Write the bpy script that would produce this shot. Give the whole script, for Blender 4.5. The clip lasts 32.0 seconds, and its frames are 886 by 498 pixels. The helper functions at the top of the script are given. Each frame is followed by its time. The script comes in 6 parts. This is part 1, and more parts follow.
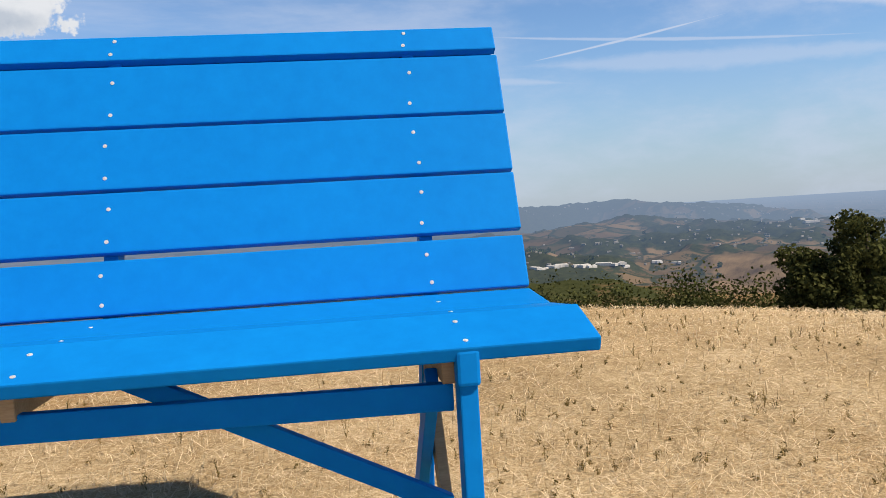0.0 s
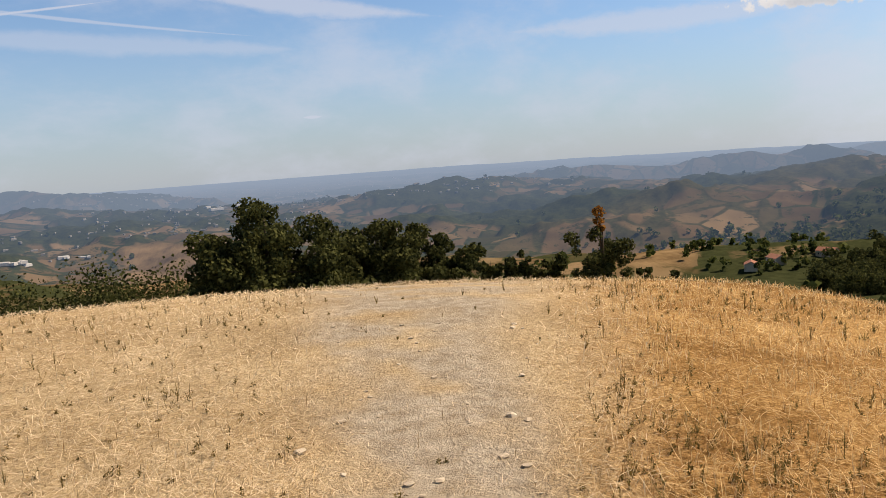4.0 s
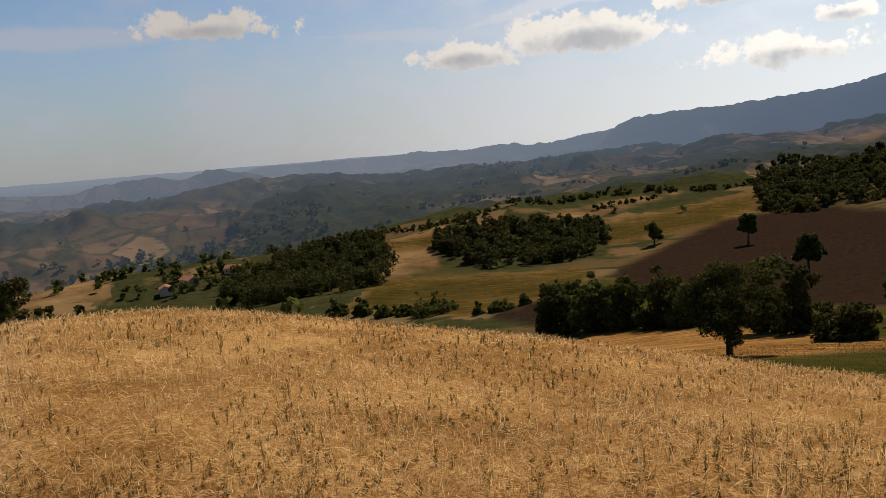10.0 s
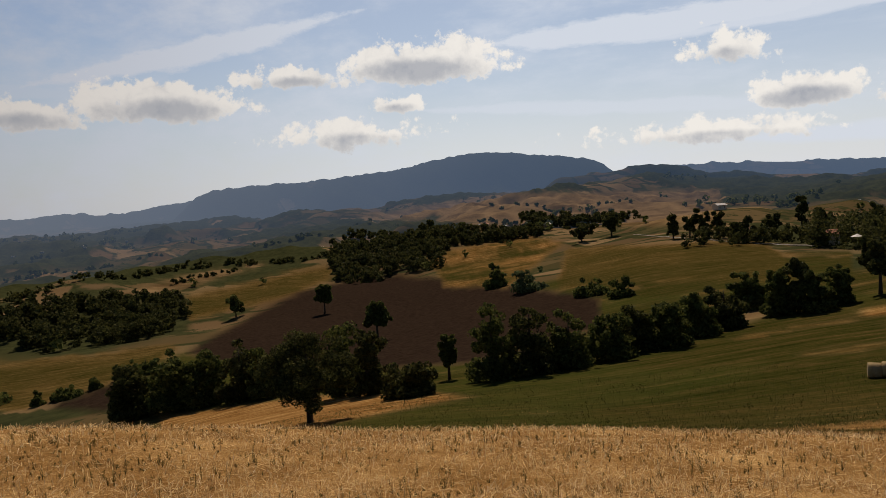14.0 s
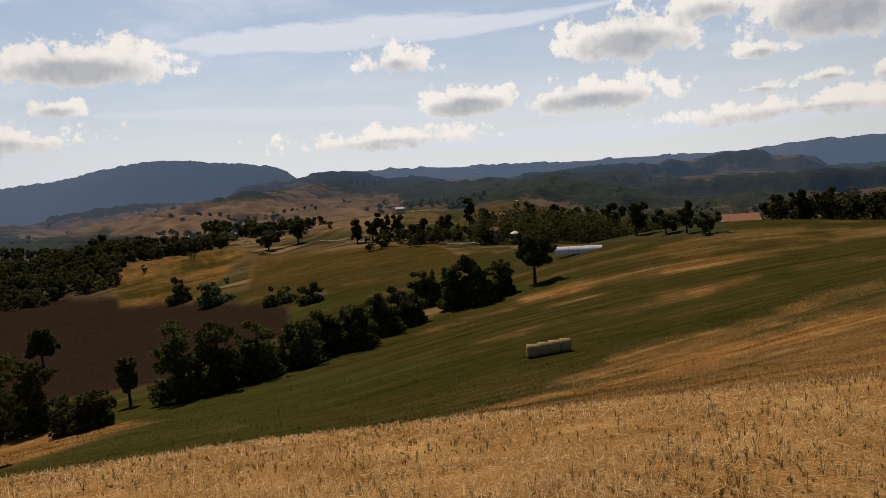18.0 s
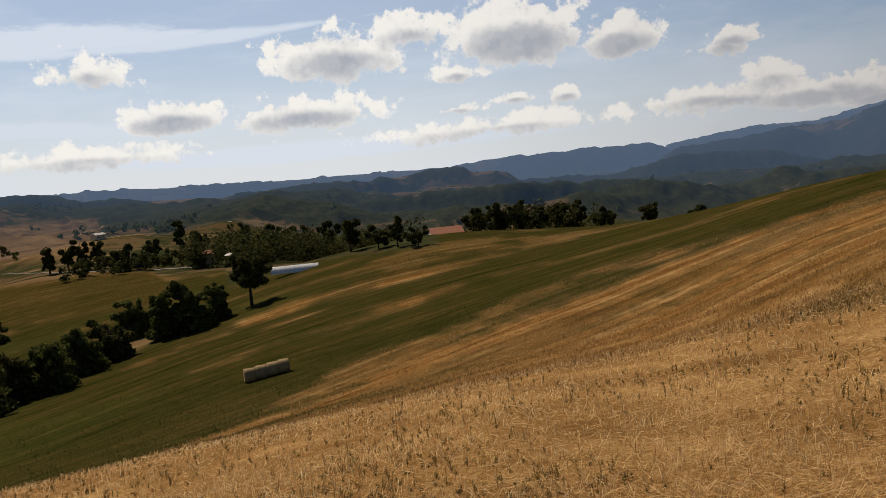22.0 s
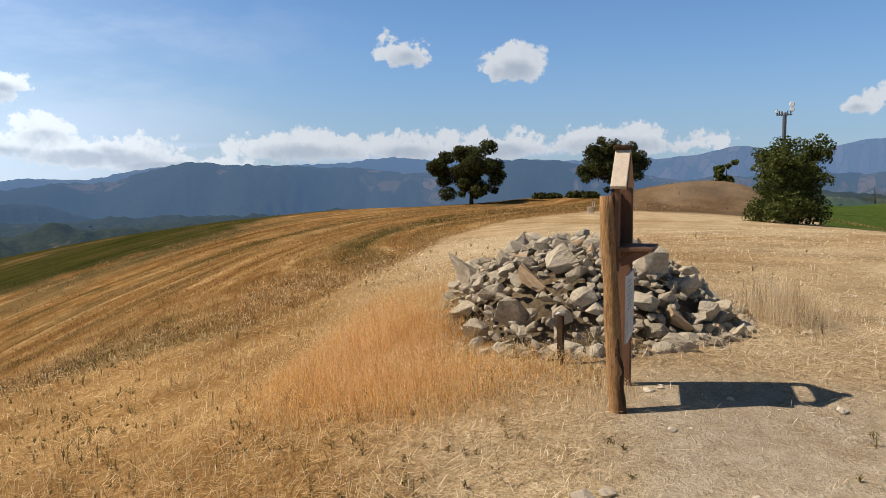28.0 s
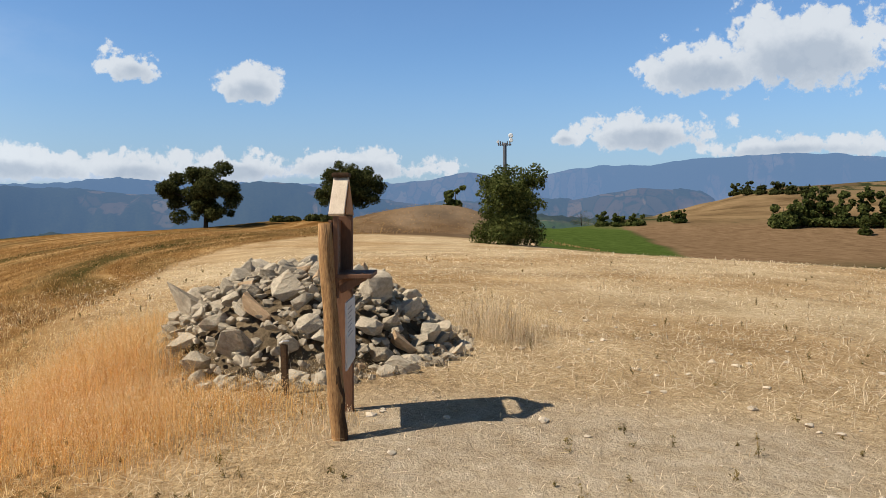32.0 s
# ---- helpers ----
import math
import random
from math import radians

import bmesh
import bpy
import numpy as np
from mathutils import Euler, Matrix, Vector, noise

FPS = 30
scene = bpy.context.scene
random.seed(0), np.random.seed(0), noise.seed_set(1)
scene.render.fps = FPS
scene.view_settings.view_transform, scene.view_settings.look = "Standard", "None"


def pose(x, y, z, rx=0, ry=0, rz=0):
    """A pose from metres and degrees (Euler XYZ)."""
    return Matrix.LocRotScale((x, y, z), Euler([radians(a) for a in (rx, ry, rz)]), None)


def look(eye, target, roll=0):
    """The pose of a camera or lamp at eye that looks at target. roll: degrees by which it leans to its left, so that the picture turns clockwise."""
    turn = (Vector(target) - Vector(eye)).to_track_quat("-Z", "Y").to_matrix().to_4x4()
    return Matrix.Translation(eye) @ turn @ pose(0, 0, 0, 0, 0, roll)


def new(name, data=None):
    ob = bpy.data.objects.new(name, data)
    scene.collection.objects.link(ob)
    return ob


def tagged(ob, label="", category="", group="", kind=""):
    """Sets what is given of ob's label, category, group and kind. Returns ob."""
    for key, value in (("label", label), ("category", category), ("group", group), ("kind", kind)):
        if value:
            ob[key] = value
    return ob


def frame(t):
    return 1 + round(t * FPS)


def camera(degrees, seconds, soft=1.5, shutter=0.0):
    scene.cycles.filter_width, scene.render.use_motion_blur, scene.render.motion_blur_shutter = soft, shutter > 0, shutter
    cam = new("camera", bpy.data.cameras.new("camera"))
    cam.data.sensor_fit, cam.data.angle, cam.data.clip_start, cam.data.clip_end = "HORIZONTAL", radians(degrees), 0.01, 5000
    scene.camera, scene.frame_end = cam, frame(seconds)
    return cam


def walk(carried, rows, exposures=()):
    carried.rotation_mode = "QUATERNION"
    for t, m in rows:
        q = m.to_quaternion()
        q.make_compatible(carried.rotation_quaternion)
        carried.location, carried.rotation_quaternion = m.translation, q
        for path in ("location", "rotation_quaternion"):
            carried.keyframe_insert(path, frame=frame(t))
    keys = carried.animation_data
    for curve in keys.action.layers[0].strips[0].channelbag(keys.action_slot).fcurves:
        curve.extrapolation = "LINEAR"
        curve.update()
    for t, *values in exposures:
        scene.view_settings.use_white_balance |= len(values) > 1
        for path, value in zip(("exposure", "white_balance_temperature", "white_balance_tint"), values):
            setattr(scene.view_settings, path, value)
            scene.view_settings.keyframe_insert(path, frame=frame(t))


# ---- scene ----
cam = camera(58.56, 32.0, soft=.5)

# the path: seconds, eye x y z, heading (clockwise from +y), pitch, lean
PATH = [
    (0.0, 0.344, 0.140, 1.642, 27.58, -2.94, -3.35),
    (0.5, 0.389, 0.143, 1.634, 32.81, -3.29, -3.31),
    (1.0, 0.440, 0.143, 1.631, 37.19, -3.60, -3.63),
    (1.5, 0.493, 0.147, 1.636, 42.16, -4.10, -3.79),
    (2.0, 0.550, 0.162, 1.648, 48.82, -4.67, -4.18),
    (2.5, 0.573, 0.197, 1.650, 54.00, -5.11, -4.69),
    (4.5, 0.560, 0.246, 1.660, 73.26, -6.67, -3.43),
    (5.0, 0.569, 0.244, 1.652, 78.42, -7.08, -3.30),
    (5.5, 0.590, 0.228, 1.644, 84.66, -7.65, -3.33),
    (6.0, 0.592, 0.214, 1.638, 90.02, -8.01, -3.38),
    (6.5, 0.610, 0.185, 1.635, 95.36, -8.22, -3.06),
    (7.0, 0.621, 0.162, 1.629, 99.79, -8.30, -2.88),
    (7.5, 0.612, 0.108, 1.631, 101.46, -8.26, -3.15),
    (8.0, 0.603, 0.006, 1.649, 103.10, -8.05, -4.06),
    (8.5, 0.594, -0.062, 1.656, 103.81, -7.45, -4.70),
    (9.0, 0.592, -0.118, 1.653, 104.06, -7.16, -5.15),
    (9.5, 0.601, -0.178, 1.653, 105.44, -7.35, -5.33),
    (10.0, 0.597, -0.208, 1.649, 109.49, -7.67, -4.89),
    (10.5, 0.630, -0.207, 1.656, 114.41, -7.80, -4.70),
    (11.0, 0.667, -0.187, 1.676, 118.64, -5.97, -4.30),
    (11.5, 0.677, -0.183, 1.679, 121.99, -5.45, -4.01),
    (12.0, 0.666, -0.242, 1.667, 125.49, -5.14, -3.76),
    (12.5, 0.659, -0.296, 1.658, 129.33, -4.92, -3.49),
    (13.0, 0.655, -0.335, 1.652, 132.66, -4.60, -3.25),
    (13.5, 0.648, -0.369, 1.648, 136.08, -4.50, -3.09),
    (14.0, 0.633, -0.398, 1.644, 139.62, -4.47, -2.97),
    (14.5, 0.611, -0.428, 1.641, 142.95, -4.54, -2.90),
    (16.5, 0.496, -0.556, 1.638, 153.30, -5.09, -3.51),
    (17.0, 0.439, -0.592, 1.638, 156.51, -5.19, -3.71),
    (17.5, 0.378, -0.623, 1.638, 159.41, -5.25, -3.96),
    (18.0, 0.321, -0.648, 1.636, 162.03, -5.33, -4.11),
    (18.5, 0.247, -0.671, 1.638, 165.46, -5.45, -4.11),
    (19.0, 0.160, -0.689, 1.641, 170.08, -5.50, -3.68),
    (19.5, 0.084, -0.693, 1.646, 173.66, -5.50, -3.21),
    (20.0, 0.012, -0.687, 1.650, 176.93, -5.63, -2.96),
    (20.5, -0.048, -0.675, 1.653, 179.29, -5.74, -2.89),
    (21.0, -0.099, -0.659, 1.652, 180.76, -5.83, -3.28),
    (21.5, -0.146, -0.640, 1.650, 181.61, -5.80, -4.25),
    (22.0, -0.191, -0.618, 1.641, 182.39, -5.63, -5.09),
    (22.5, -0.217, -0.616, 1.643, 183.59, -5.51, -5.40),
    (23.0, -0.265, -0.622, 1.648, 189.39, -5.33, -4.99),
    (23.5, -0.296, -0.628, 1.649, 195.16, -5.24, -4.28),
    (24.0, -0.316, -0.635, 1.680, 201.44, -5.31, -3.59),
    (24.5, -0.329, -0.633, 1.708, 205.20, -4.57, -3.00),
    (26.5, -0.465, -0.429, 1.654, 219.22, -3.77, -1.94),
    (27.0, -0.499, -0.459, 1.650, 223.52, -3.84, -1.41),
    (27.5, -0.522, -0.486, 1.644, 227.60, -3.91, -0.68),
    (28.0, -0.539, -0.482, 1.642, 232.28, -3.80, -0.10),
    (28.5, -0.544, -0.471, 1.649, 234.05, -3.43, 0.41),
    (29.0, -0.561, -0.470, 1.647, 236.62, -3.23, 0.50),
    (29.5, -0.574, -0.468, 1.649, 239.07, -3.06, 0.59),
    (30.0, -0.583, -0.454, 1.651, 241.18, -2.98, 0.40),
    (30.5, -0.611, -0.435, 1.657, 243.69, -2.95, 0.18),
    (31.0, -0.632, -0.418, 1.662, 246.63, -2.89, -0.00),
    (31.5, -0.633, -0.402, 1.667, 249.09, -2.59, -0.05),
    (32.0, -0.643, -0.394, 1.668, 250.98, -2.16, -0.08),
]


def aimed(x, y, z, heading, pitch, lean):
    h, p = radians(heading), radians(pitch)
    way = Vector((math.sin(h) * math.cos(p), math.cos(h) * math.cos(p), math.sin(p)))
    return look((x, y, z), Vector((x, y, z)) + way, lean)


# the clip darkens and warms towards the sun: seconds, stops, kelvin, tint
EXPOSURES = [(0, .33, 6700, 12), (2.5, .33, 7000, 13), (5, .18, 7450, 17), (8, -.12, 7750, 17), (11, -.36, 7800, 17), (14, -.62, 7650, 18), (19, -.56, 7750, 18), (22, -.54, 7500, 17), (24.5, -.3, 6900, 15), (27, .0, 6400, 12), (29, .14, 6350, 11), (32, .2, 6350, 10)]
walk(cam, [(t, aimed(*row)) for t, *row in PATH], EXPOSURES)

# ---------------------------------------------------------------- sky and sun
SUN_AZ, SUN_EL = 142.0, 48.0
world = bpy.data.worlds.new("sky")
scene.world = world
world.use_nodes = True


# clouds: bearing, height, half width, half height in degrees, density
CLOUDS = [
    (359, 13.4, 4, 1.6, .9), (94.7, 8.8, 4.6, 1.1, .9), (112.2, 5.7, 3.4, 1.1, .9), (120.6, 6.3, 5.2, 1.6, 1), (129.8, 7.9, 3.8, .9, .9),
    (138.4, 8.5, 6, 1.7, 1.1), (136.7, 5.9, 1.7, .8, .8), (176.6, 8.3, 4.8, 1.9, 1), (159.6, 8.1, 2.2, 1.1, .7), (164.6, 4.9, 3.6, 1.3, 1),
    (173.4, 4.6, 5.6, 1.3, 1), (134, 3.9, 4.6, 1, .6), (159, 2.7, 6.3, .8, .55), (181.4, 9.7, 3.1, 1.3, .8), (189.4, 8.6, 5.6, 2.5, 1.2),
    (196.1, 7.7, 3.6, 1.6, 1.1), (202.8, 6.6, 1.8, 1, .8),
]
LATER_CLOUDS = [
    (201.3, 3.2, 3.6, .8, .8), (205.7, 4.2, 1.5, .9, .6), (203.2, 6.9, 1.8, .8, .9), (184.6, 6.6, 1.6, .6, .7), (188.5, 4.6, 1.2, .35, .7), (192.1, 4.5, .9, .5, .7), (184.2, 4.2, 1.6, .4, .7), (187.7, 2.7, 7.4, .8, .6), (208.0, 2.74, 7, 1.2, .9), (203.1, 3, 4.4, 1, .8),
    (229.7, 9.97, 1.6, 1.2, .8), (237.3, 9.09, 2, 1.5, .9), (222.6, 3.25, 5, 1.3, 1), (229.8, 3.26, 3.2, 1.2, 1), (236.2, 3.42, 4.7, 1.3, 1),
    (244.5, 3.65, 5.6, 1.3, 1), (209.5, 3.1, 2.2, 1.3, .7), (212.9, 2.20, 6, .9, .8), (269.1, 9.86, 4, 2.3, 1.1), (275.2, 10.38, 5.2, 3.2, 1.2),
    (265.4, 5.82, 4.2, 1.5, 1), (274.9, 4.59, 5.4, .9, .9), (259.7, 5.70, .8, .6, .8),
]
# high streaks: bearing, height, half length, half width in degrees, climb per degree, strength
STREAKS = [(123, 10.0, 14, 1.5, .22, .8), (155, 10.3, 17, 1.6, .04, .85), (166, 10.2, 17, .9, .08, .7), (152, 5.0, 20, 1.0, -.04, .6), (175, 2.2, 24, 1.2, .0, .7), (41.2, 10.85, 7.5, .13, .14, .6),
           (43, 10.7, 15, .16, -.1, .4), (47, 9.0, 16, .9, -.05, .3), (60, 11.2, 10, .9, -.12, .5), (85, 8.6, 13, 1.1, .0, .45), (112, 7.4, 12, 1.0, -.05, .5), (30, 9.0, 9, .5, -.1, .35),
           (207, 3.4, 13, 1.0, .02, .5), (233.6, 3.1, 16, .8, .04, .6), (59.8, 3.7, .9, .2, 0, .6)]


def build_sky(tree):
    nodes, links = tree.nodes, tree.links
    nodes.clear()

    def calc(op, x, y=0.0, z=0.0):
        n = nodes.new("ShaderNodeMath")
        n.operation = op
        for s, v in zip(n.inputs, (x, y, z)):
            if isinstance(v, (int, float)):
                s.default_value = v
            else:
                links.new(v, s)
        return n.outputs[0]

    def tangle(vec, scale, detail, rough=.6):
        n = nodes.new("ShaderNodeTexNoise")
        n.inputs["Scale"].default_value, n.inputs["Detail"].default_value, n.inputs["Roughness"].default_value = scale, detail, rough
        links.new(vec, n.inputs["Vector"])
        return n.outputs["Fac"]

    def blend(fac, x, y):
        n = nodes.new("ShaderNodeMix")
        n.data_type = "RGBA"
        for s, v in zip((n.inputs[0], n.inputs[6], n.inputs[7]), (fac, x, y)):
            if isinstance(v, tuple):
                s.default_value = (*v, 1)
            elif isinstance(v, float):
                s.default_value = v
            else:
                links.new(v, s)
        return n.outputs[2]

    def step(v, lo, hi):
        n = nodes.new("ShaderNodeMapRange")
        n.interpolation_type = "SMOOTHSTEP"
        n.inputs["From Min"].default_value, n.inputs["From Max"].default_value = lo, hi
        links.new(v, n.inputs["Value"])
        return n.outputs[0]

    sky = nodes.new("ShaderNodeTexSky")
    sky.sky_type, sky.sun_disc = "NISHITA", False
    sky.sun_elevation, sky.sun_rotation = radians(SUN_EL), radians(SUN_AZ)
    sky.air_density, sky.dust_density, sky.ozone_density, sky.altitude = 1.15, .12, 2.5, 500
    coord = nodes.new("ShaderNodeTexCoord").outputs["Generated"]
    split = nodes.new("ShaderNodeSeparateXYZ")
    links.new(coord, split.inputs[0])
    x, y, z = split.outputs
    el = calc("MULTIPLY", calc("ARCSINE", z), 180 / math.pi)
    az = calc("MULTIPLY", calc("ARCTAN2", calc("MULTIPLY", x, -1.0), calc("MULTIPLY", y, -1.0)), 180 / math.pi)
    az = calc("ADD", az, 180.0)
    # billows push the cloud outlines about
    billow = tangle(coord, 20, 8, .62)
    curl = tangle(coord, 85, 6, .6)
    puffs = nodes.new("ShaderNodeTexVoronoi")
    puffs.normalize = True
    for key, value in (("Scale", 34), ("Detail", 4), ("Roughness", .55), ("Lacunarity", 2.3)):
        puffs.inputs[key].default_value = value
    stir = nodes.new("ShaderNodeVectorMath")
    stir.operation = "MULTIPLY_ADD"
    warp = nodes.new("ShaderNodeTexNoise")
    warp.inputs["Scale"].default_value, warp.inputs["Detail"].default_value = 50, 3
    links.new(coord, warp.inputs["Vector"])
    links.new(warp.outputs["Color"], stir.inputs[0])
    stir.inputs[1].default_value = (.014, .014, .014)
    links.new(coord, stir.inputs[2])
    links.new(stir.outputs[0], puffs.inputs["Vector"])
    puff = puffs.outputs["Distance"]
    push = calc("ADD", calc("MULTIPLY", calc("SUBTRACT", billow, .47), 2.3), calc("ADD", calc("MULTIPLY", calc("SUBTRACT", .36, puff), 2.1), calc("MULTIPLY", calc("SUBTRACT", curl, .5), .9)))
    density, lower = None, None
    for c_az, c_el, half_w, half_h, dense in CLOUDS + LATER_CLOUDS:
        dx = calc("MULTIPLY", calc("PINGPONG", calc("SUBTRACT", az, c_az), 180.0), 1 / half_w)
        dy = calc("MULTIPLY", calc("SUBTRACT", el, c_el), 1 / half_h)
        flat = calc("MAXIMUM", dy, calc("MULTIPLY", dy, -1.7))
        d = calc("MULTIPLY", calc("SUBTRACT", 1.0, calc("SQRT", calc("ADD", calc("MULTIPLY", dx, dx), calc("MULTIPLY", flat, flat)))), dense)
        under = calc("SUBTRACT", d, calc("MULTIPLY", dy, .75))
        density = d if density is None else calc("MAXIMUM", density, d)
        lower = under if lower is None else calc("MAXIMUM", lower, under)
    body = calc("ADD", density, push)
    cover = calc("MULTIPLY", step(body, -.02, .3), .98)
    core = step(calc("ADD", lower, calc("MULTIPLY", push, .45)), .12, .9)
    core = calc("MINIMUM", calc("ADD", calc("MULTIPLY", core, .85), calc("MULTIPLY", step(puff, .25, .6), .45)), 1.0)
    # thin high veils and streaks
    toward_early = step(calc("PINGPONG", calc("SUBTRACT", az, 155.0), 180.0), 80.0, 25.0)
    wisp = nodes.new("ShaderNodeMapping")
    wisp.inputs["Scale"].default_value, wisp.inputs["Rotation"].default_value = (1.2, 5, 9), (.1, .15, .5)
    links.new(coord, wisp.inputs["Vector"])
    veil = calc("ADD", calc("MULTIPLY", toward_early, .42), calc("MULTIPLY", step(tangle(wisp.outputs[0], 1.3, 8, .62), .4, .72), .5))
    veil = calc("MULTIPLY", veil, calc("SUBTRACT", 1.0, step(el, 14.0, 23.0)))
    thread = tangle(wisp.outputs[0], 5.0, 8, .68)
    for c_az, c_el, half_l, half_w, climb, strong in STREAKS:
        dx = calc("MULTIPLY", calc("SUBTRACT", az, c_az), 1.0)
        dy = calc("MULTIPLY", calc("SUBTRACT", calc("SUBTRACT", el, c_el), calc("MULTIPLY", dx, climb)), 1 / half_w)
        dx = calc("MULTIPLY", dx, 1 / half_l)
        d = calc("SUBTRACT", 1.0, calc("ADD", calc("MULTIPLY", dx, dx), calc("ABSOLUTE", dy)))
        d = calc("MULTIPLY", step(calc("ADD", d, calc("MULTIPLY", calc("SUBTRACT", thread, .5), 1.1)), 0.0, .7), strong * 1.3)
        streak = d if c_az == 123 else calc("MAXIMUM", streak, d)
    veil = calc("MULTIPLY", veil, calc("SUBTRACT", 1.0, calc("MULTIPLY", step(az, 205.0, 232.0), .97)))
    veil = calc("MINIMUM", calc("MAXIMUM", veil, streak), .95)
    # pale damp air low over the land
    low = calc("POWER", calc("SUBTRACT", 1.0, step(el, -1.0, 15.0)), 1.7)
    toward = step(calc("PINGPONG", calc("SUBTRACT", az, 160.0), 180.0), 72.0, 14.0)
    pale = calc("MULTIPLY", low, calc("ADD", .85, calc("MULTIPLY", toward, .1)))
    scaled = nodes.new("ShaderNodeVectorMath")
    scaled.operation = "SCALE"
    links.new(calc("ADD", .034, calc("MULTIPLY", calc("SUBTRACT", 1.0, step(el, 15.0, 29.0)), .064)), scaled.inputs["Scale"])
    deep = nodes.new("ShaderNodeVectorMath")
    deep.operation = "MULTIPLY"
    deep.inputs[1].default_value = (.86, 1.08, 1.32)
    links.new(sky.outputs[0], deep.inputs[0])
    links.new(deep.outputs[0], scaled.inputs[0])
    air = blend(calc("MULTIPLY", pale, .85), scaled.outputs[0], blend(toward, (.33, .42, .57), (1.22, 1.38, 1.5)))
    air = blend(veil, air, blend(toward, (.55, .64, .8), (1.05, 1.3, 1.6)))
    air = blend(cover, air, blend(core, blend(toward, (.74, .78, .82), (1.42, 1.56, 1.62)), blend(toward, (.45, .52, .61), (.62, .75, .92))))
    back = nodes.new("ShaderNodeBackground")
    back.inputs["Strength"].default_value = .84
    out = nodes.new("ShaderNodeOutputWorld")
    links.new(air, back.inputs["Color"])
    links.new(back.outputs[0], out.inputs["Surface"])


build_sky(world.node_tree)
sun = new("sun", bpy.data.lights.new("sun", "SUN"))
sun.data.energy, sun.data.angle, sun.data.color = 5.0, radians(0.6), (1.0, 0.9, 0.76)
a, e = radians(SUN_AZ), radians(SUN_EL)
sun.matrix_world = look((0, 0, 60), (-30 * math.sin(a) * math.cos(e), -30 * math.cos(a) * math.cos(e), 60 - 30 * math.sin(e)))

# ---------------------------------------------------------------- the lie of the land
EYE = 1.65
RINGS = (1.5, 5.0, 9.0, 16.0, 30.0, 70.0, 120.0, 200.0, 350.0, 600.0, 1000.0, 1700.0)
# heights in metres every 15 degrees of the compass, ring by ring
H = [
    (0, 0, 0, 0, 0, 0, -0.02, -0.05, -0.07, -0.08, -0.08, -0.07, -0.05, -0.02, 0.01, 0.05, 0.08, 0.09, 0.08, 0.05, 0.03, 0.03, 0.02, 0),
    (0, 0, 0, 0, 0, -0.02, -0.1, -0.25, -0.36, -0.42, -0.45, -0.45, -0.42, -0.36, -0.21, 0.14, 0.29, 0.33, 0.3, 0.19, 0.1, 0.08, 0.06, 0),
    (-0.08, -0.08, -0.08, -0.05, 0, -0.02, -0.4, -0.85, -1.2, -1.4, -1.5, -1.5, -1.3, -1.1, -0.66, 0.08, 0.39, 0.36, 0.27, 0.13, 0.04, 0.02, 0, -0.05),
    (-0.5, -0.5, -0.5, -0.6, -0.7, -0.8, -1.05, -1.85, -2.55, -3.1, -3.25, -3.2, -2.85, -2.3, -1.35, -0.2, 0.34, 0.36, 0.18, -0.11, -0.29, -0.34, -0.4, -0.5),
    (-3, -3, -3, -3, -3.2, -3.6, -4.2, -6.2, -7.6, -8, -8, -7.6, -6.6, -5.2, -3, -0.88, 0.12, 0.36, 0.15, -0.3, -1.24, -1.67, -2.2, -2.8),
    (-12, -12, -12, -11, -10, -11, -13, -18, -19.3, -18.5, -18.3, -16.6, -14, -10.5, -5.34, -1.18, 0.29, -0.4, -2.11, -2.9, -4.59, -6.7, -9, -11),
    (-26, -26, -26, -26, -26, -27, -30, -34, -32, -28.5, -25, -21.3, -16.8, -11, -4.1, -0.5, 0.2, -1, -4.3, -6.4, -13, -16.2, -20, -24),
    (-45, -45, -45, -45, -46, -48, -52, -56, -49, -42, -33, -25.5, -15.3, -15.3, -11, -6.5, -3, -0.3, -3.6, -8.2, -25.7, -32, -38, -42),
    (-80, -80, -80, -80, -82, -85, -80, -70, -60, -52, -38, -30, -34, -40, -49.5, -49.1, -39, -10.5, 2.4, 1.1, -16.2, -44.1, -60, -75),
    (-95, -95, -95, -95, -95, -92, -86, -80, -75, -55, -42, -38, -60, -80, -88.8, -87.1, -78.9, -49.2, 5.5, 17.1, -8.9, -56.9, -80, -90),
    (-92, -92, -92, -93, -92, -100, -96, -86, -76, -56, -34, -38, -55, -70, -78.5, -79.4, -79.2, -57.5, -19.6, 7.9, -25.4, -67.3, -80, -90),
    (-95, -95, -90, -95, -92, -90, -83, -77, -65, -36, -18, -28, -46, -58, -60.9, -36.9, -21.2, -8.5, -3.8, 0.7, -20.3, -67.4, -80, -95),
]
# ranges of far hills: distance, depth, then the bearing and the crest angle of each summit and saddle
NORTH_HILLS = (2600, 0.10, ((30, -0.3), (33, -0.27), (36.5, -0.42), (39.7, -0.33), (42, -0.36), (45, -0.75), (48, -1), (52, -1.5)))
VALLEY_HILLS = (2500, 0.11, ((75, -1.25), (78.2, -0.95), (81.2, -1.02), (84, -1.35), (87.2, -1.05), (89.6, -0.69), (92, -1), (94, -0.53), (96, -1.1)))
EAST_HILLS = (3300, 0.09, ((97.2, -0.6), (99.5, -0.7), (101.5, -0.6), (105, -0.66), (108, -0.6), (112, -0.74), (114.7, -0.55), (117.2, -0.72), (120, -0.42), (122.2, -0.15)))
TABLE_MOUNTAIN = (3100, 0.12, ((124, 0.5), (127, 0.64), (130, 0.75), (133.2, 1), (136.7, 1.28), (138.7, 1.8), (141.2, 2.12), (144.6, 2.16), (148, 1.74), (150, 1.35)))
